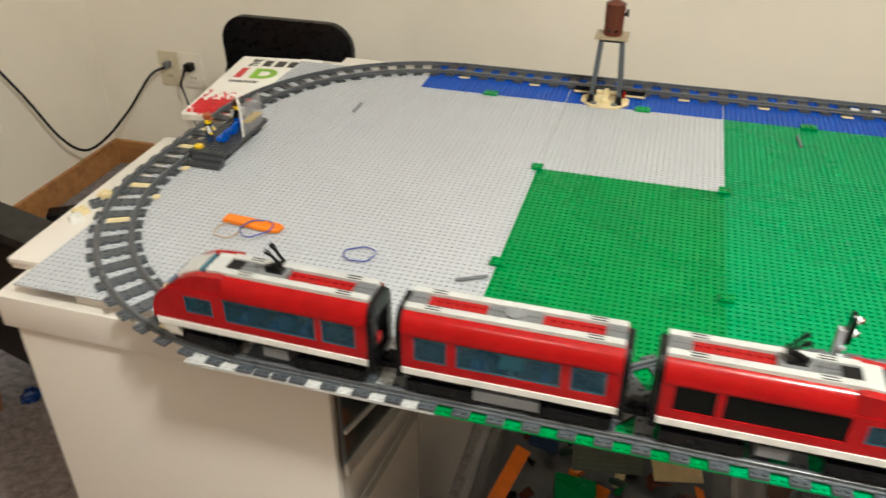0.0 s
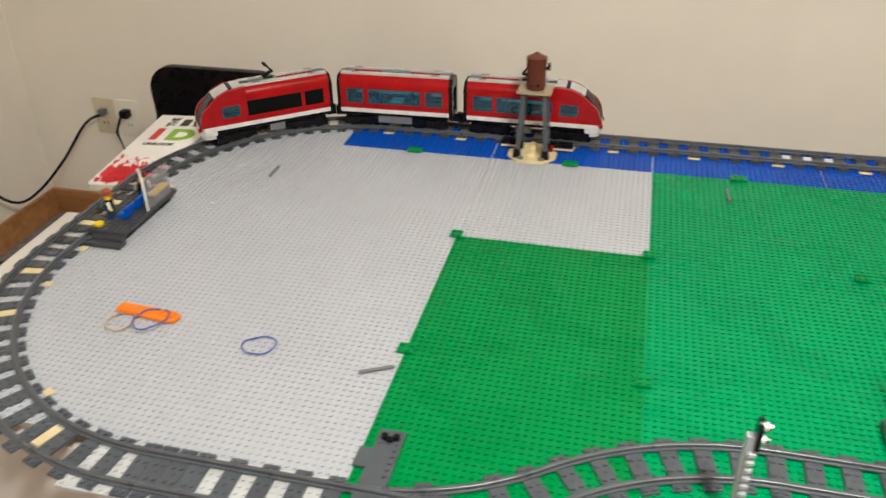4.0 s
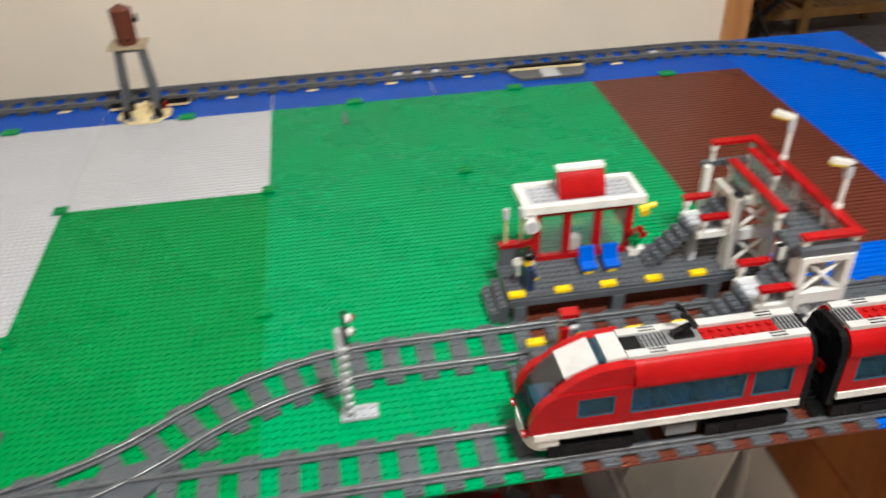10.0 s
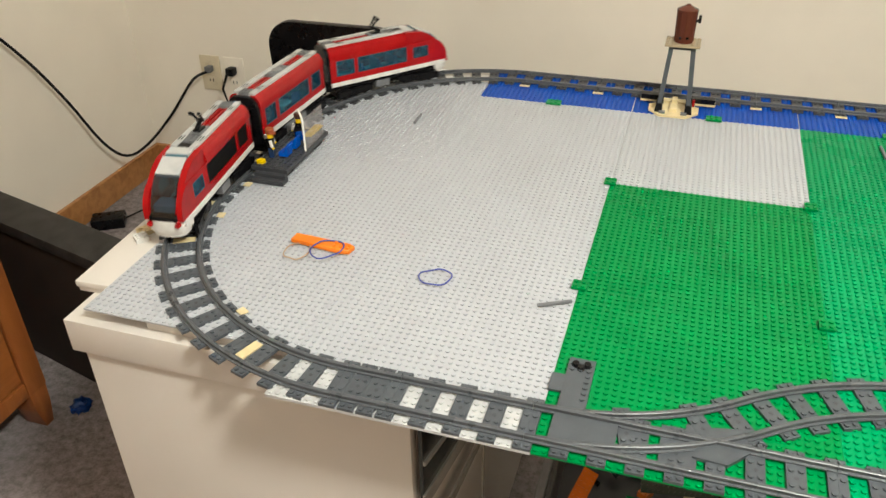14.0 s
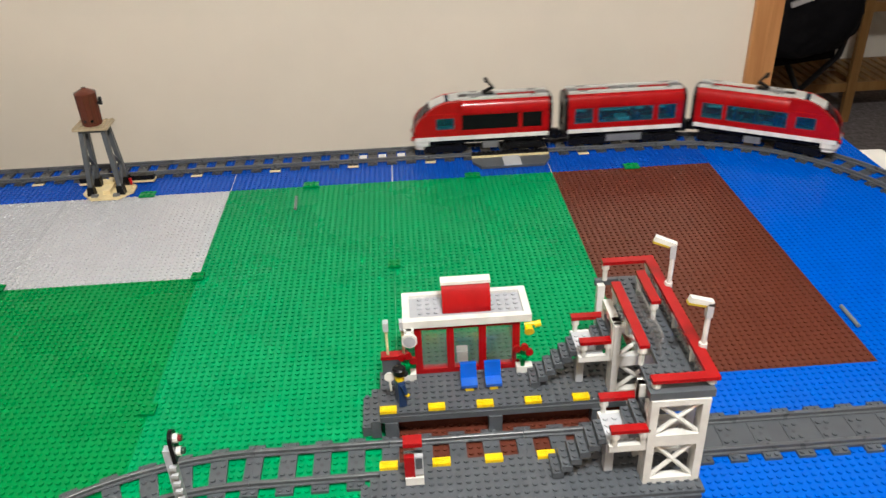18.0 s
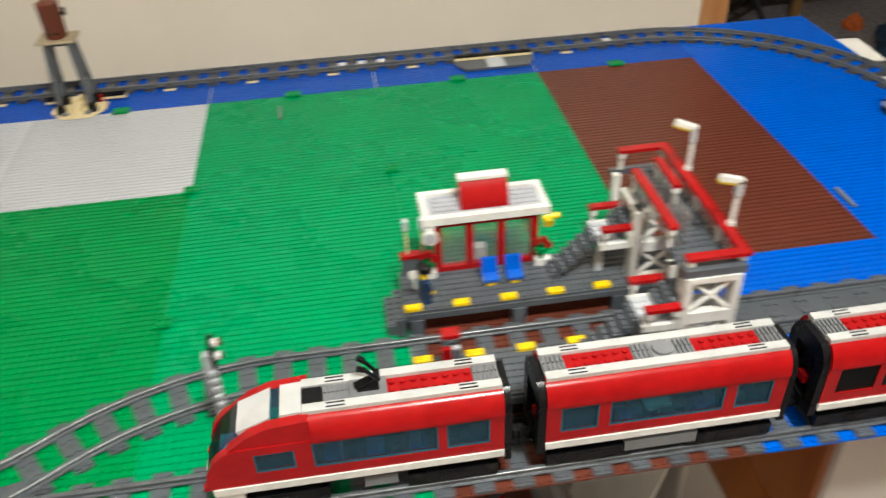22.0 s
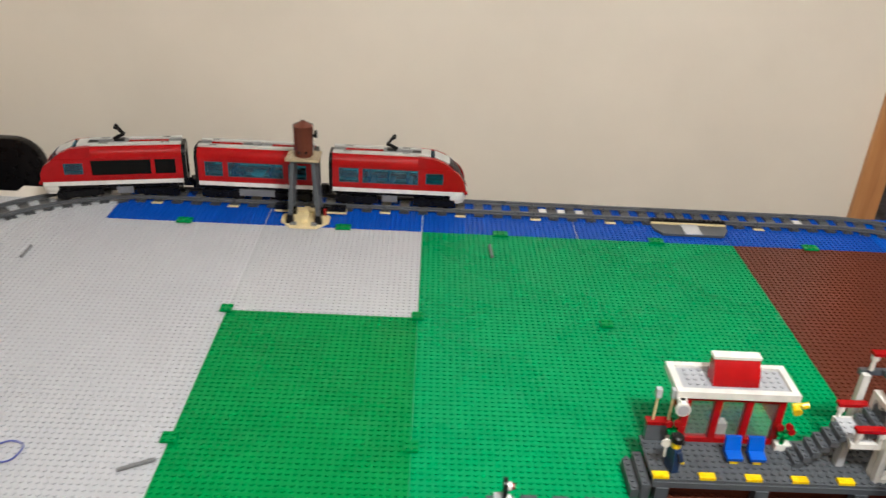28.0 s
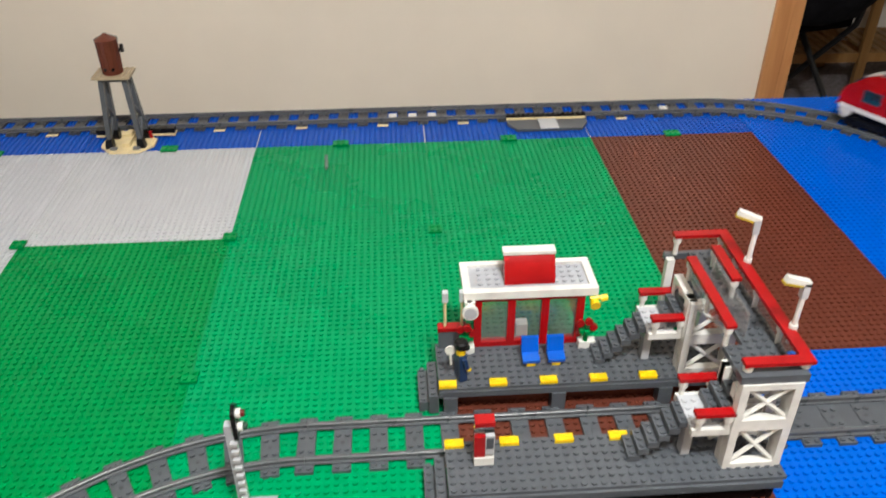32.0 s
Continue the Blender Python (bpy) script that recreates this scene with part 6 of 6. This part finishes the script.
part("body", bevelled(bm, 0.12 * K, 1), M_ORANGE, sep)
bm = bmesh.new()
studs(bm, (2.2, 3.4, 4.4), (-0.4, 0.4), 0.7)
part("grip_studs", bm, M_ORANGE, sep)


def band(u, v, ru, rv, material, label, seed, h=0.3):
    ob = thing("rubber_band", label, "rubber band", u, v, h)
    rnd = random.Random(seed)
    ph = [rnd.uniform(0, 6) for _ in range(3)]
    pts = []
    for i in range(41):
        a = 2 * math.pi * i / 40
        r = 1 + 0.10 * math.sin(2 * a + ph[0]) + 0.05 * math.sin(3 * a + ph[1])
        pts.append((ru * r * math.cos(a) * K, rv * r * math.sin(a) * K, (0.15 + 0.2 * math.sin(2 * a + ph[2]) ** 2) * K))
    bm = bmesh.new()
    tube(bm, pts, 0.0009, 6)
    part("loop", bm, material, ob)


M_BAND = mat("blue_rubber", (0.05, 0.07, 0.32), 0.6, vary=0.05)
M_BAND2 = mat("tan_rubber", (0.42, 0.30, 0.20), 0.6, vary=0.05)
band(-51.8, -36.0, 2.15, 2.1, M_BAND, "blue rubber band lying in a loop", 1)
band(-69.4, -34.4, 2.4, 2.4, M_BAND, "blue rubber band by the brick separator", 2, 0.9)
band(-73.8, -35.2, 1.7, 2.6, M_BAND2, "tan rubber band by the brick separator", 3)
for (u0, v0), (u1, v1) in (((-36.6, -38.4), (-32.4, -36.2)), ((-72.5, 14.0), (-72.6, 18.4)), ((13.8, 21.8), (13.5, 26.8)), ((97.0, -24.8), (97.0, -19.8))):
    axle = thing("toy_axle", "short dark grey toy axle lying on the plate", "toy axle", u0, v0, 0.21)
    bm = bmesh.new()
    rod(bm, (0, 0, 0.28), (u1 - u0, v1 - v0, 0.28), 0.28, 0.28, 8)
    part("rod", bm, M_GREYTRAIN, axle)

# ---- books at the table's end ----
book = thing("hardcover_book", "thick white hardcover book with a printed cover", "book", -99.0, 20.5, -2.24, 7.0)
part("cover", mbox(-0.080, 0.078, -0.112, 0.172, 0.0, 0.0148, 0.002), M_PAPER, book)
part("pages", mbox(-0.078, 0.0765, -0.1135, 0.1735, 0.003, 0.012), mat("page_edges", (0.62, 0.58, 0.50), 0.8), book)


def words(text, size, x, y, turn, material, parent, z=0.0151, bold=0.0006):
    cu = bpy.data.curves.new("lettering", "FONT")
    cu.body, cu.size, cu.extrude, cu.align_x, cu.offset = text, size, 0.0002, "LEFT", bold
    tmp = bpy.data.objects.new("lettering", cu)
    me = bpy.data.meshes.new_from_object(tmp)
    bpy.data.objects.remove(tmp)
    me.materials.append(material)
    ob = part("lettering", me, material, parent, "printed cover lettering")
    ob.matrix_basis = pose(x, y, z, 0, 0, turn)


M_INK = mat("black_ink", (0.015, 0.015, 0.015), 0.5)
M_INKRED = mat("red_ink", (0.55, 0.02, 0.025), 0.5)
M_INKGREEN = mat("green_ink", (0.22, 0.45, 0.03), 0.5)
words("THE", 0.022, -0.035, 0.118, 90, M_INK, book)
for i, (w, hh) in enumerate(((0.016, 0.03), (0.018, 0.03), (0.018, 0.03))):
    part("title_bar", mbox(-0.026 + i * 0.024, -0.026 + i * 0.024 + w, 0.122, 0.122 + hh, 0.0149, 0.0152), M_INK, book, "black printed title bar")
words("I", 0.062, -0.058, 0.062, 0, M_INKRED, book, bold=0.0035)
words("D", 0.062, -0.030, 0.062, 0, M_INKGREEN, book, bold=0.0035)
words("UNLOCK", 0.013, -0.058, 0.036, 0, M_INK, book)
bm = bmesh.new()
rnd = random.Random(4)
for i in range(420):
    a = rnd.gauss(0, 0.9)
    d = abs(rnd.gauss(0, 0.035))
    x, y, r = max(-0.070, min(0.07, -0.03 + 1.3 * d * math.sin(a * 2))), max(-0.106, min(0.04, -0.082 + d * 0.9 * math.cos(a * 1.7))), rnd.uniform(0.001, 0.005) + (0.005 if d < 0.025 else 0)
    rod(bm, (x, y, 0.0149), (x + 0.001, y, 0.0150 + 0.0003 * rnd.random()), r, r * 0.8, rnd.choice((5, 6, 7)), 1.0)
tagged(part("cover_picture", bm, M_INKRED, book, "scattered red bits printed on the cover"), kind="stuff")
case = thing("white_box", "flat white cardboard box lying at the table end", "box", -100.2, -26.5, -2.24, 2.0)
part("tray", mbox(-0.020, 0.073, -0.188, 0.163, 0.0, 0.006, 0.001), M_LAMINATE, case)
part("lid", mbox(-0.022, 0.075, -0.19, 0.165, 0.0062, 0.0150, 0.0025), M_LAMINATE, case)
for u, v, m in ((-99.6, -30, M_TAN), (-99.2, -33, M_DBG), (-100, -36, M_TAN), (-99.4, -38, M_WHITE)):
    ob = thing("loose_brick", "small loose toy brick on the white box", "toy brick", u, v, -0.36, u * 31 + v * 17)
    brick("brick", ob, m, -1, 1, -1, 1, 0, 0.8)
sheet = thing("paper_strip", "white paper strip sticking out below the far corner", "paper", 131.0, 34.0, -1.0, -4)
part("sheet", mbox(-0.05, 0.02, -0.08, 0.01, 0, 0.003), M_PAPER, sheet)
edge = thing("white_strip", "white edging board beside the blue plates", "edging", 128.05, -64, -0.9)
part("strip", mbox(0, 0.012, 0, 0.24, 0.0, 0.007), M_LAMINATE, edge)

# ---- solid parts of the turnout ----
switch = thing("turnout_plate", "dark grey solid plates of the toy turnout", "toy track", -32, -60, 0)
part("blade_plate", mesh((box, 1.4, 8.6, -2.0, 2.0, 0.2, 0.68)), M_DBG, switch)
bm = bmesh.new()
prism(bm, [(16.6, -0.2), (20.2, -0.4), (22.6, 2.2), (21.6, 5.4), (18.0, 4.6)], 0.2, 0.68, "z")
part("frog_plate", bm, M_DBG, switch)
for i in range(3):
    a = 10.6 + 2.6 * i
    part("guard_tie", mesh((box, a, a + 1.3, -2.0, 3.0 + 0.9 * i, 0.2, 0.42)), M_DBG, switch)
bits = thing("switch_motor", "small black toy gears on the switch stand", "toy gear", -28.9, -49.2, 0.62)
for dx, dy in ((-0.7, 0), (0.7, 0.1), (0, -0.5)):
    part("gear", mesh((rod, (dx, dy, 0), (dx, dy, 0.5), 0.5, 0.4, 8)), M_BLACK, bits)

# ---- motions ----
# where the train's nose has come to, in studs round the loop
NOSE = [(0, 157.5), (0.5, 186.8), (1, 213.5), (1.5, 235.6), (2, 255.6), (2.5, 276.8), (4.5, 362), (5, 388.5), (5.5, 416.5), (6, 445.4), (6.5, 473.6), (7, 499.9), (7.5, 523.3), (8, 547.3), (8.5, 569.2), (9, 595.2),
        (9.5, 623.3), (10, 650.5), (10.5, 678), (11, 707.5), (11.5, 737.6), (12, 767.4), (12.5, 795.5), (13, 820.8), (13.5, 842), (15.5, 927.2), (16, 951.5),
        (16.5, 977.6), (17, 1007), (17.5, 1035), (18, 1063), (18.5, 1090), (19, 1113.5), (19.5, 1136), (20, 1158), (20.5, 1181), (21, 1204.2), (21.5, 1229.4), (22, 1255.1),
        (22.5, 1283), (23, 1313.4), (24, 1370.8), (24.5, 1393.2), (26.5, 1470), (27, 1491.5), (27.5, 1512.2), (28, 1534.6), (28.5, 1559), (29, 1585), (29.5, 1612.5),
        (30, 1638.7), (30.5, 1663), (32, 1730)]


def nose_at(t):
    """A smooth curve through NOSE."""
    ts, ss = [a for a, _ in NOSE], [b for _, b in NOSE]
    sl = []
    for i in range(len(ts)):
        a, b = max(i - 1, 0), min(i + 1, len(ts) - 1)
        sl.append((ss[b] - ss[a]) / (ts[b] - ts[a]))
    i = max(0, min(len(ts) - 2, int(np.searchsorted(ts, t, side="right")) - 1))
    d = ts[i + 1] - ts[i]
    x = (t - ts[i]) / d
    return (2 * x**3 - 3 * x**2 + 1) * ss[i] + (x**3 - 2 * x**2 + x) * d * sl[i] + (3 * x**2 - 2 * x**3) * ss[i + 1] + (x**3 - x**2) * d * sl[i + 1]


def motions():
    times = [i * 0.2 for i in range(161)]
    # middle of each car behind the nose, and half the distance of its bogies
    for car, back, half, flip in TRAIN:
        rows = []
        for t in times:
            s = nose_at(t) - back
            (x0, y0), (x1, y1) = on_loop(s - half), on_loop(s + half)
            turn = math.degrees(math.atan2(y1 - y0, x1 - x0)) + flip
            rows.append((t, pose((x0 + x1) / 2 * K, (y0 + y1) / 2 * K, TOP + RZ1 * K, 0, 0, turn)))
        walk(car, rows)
        # the bogies turn with the track under them
        for bogie_part in car.children:
            if bogie_part.name.startswith("bogie"):
                bx = bogie_part.location.x / K
                side = bx if flip == 0 else -bx
                rows = []
                for t in times:
                    s = nose_at(t) - back
                    (x0, y0), (x1, y1) = on_loop(s - half), on_loop(s + half)
                    (a0, b0), (a1, b1) = on_loop(s + side - 2.6), on_loop(s + side + 2.6)
                    turn = math.degrees(math.atan2(b1 - b0, a1 - a0) - math.atan2(y1 - y0, x1 - x0))
                    rows.append((t, pose(bx * K, 0, 0, 0, 0, (turn + 180) % 360 - 180)))
                walk(bogie_part, rows)


motions()
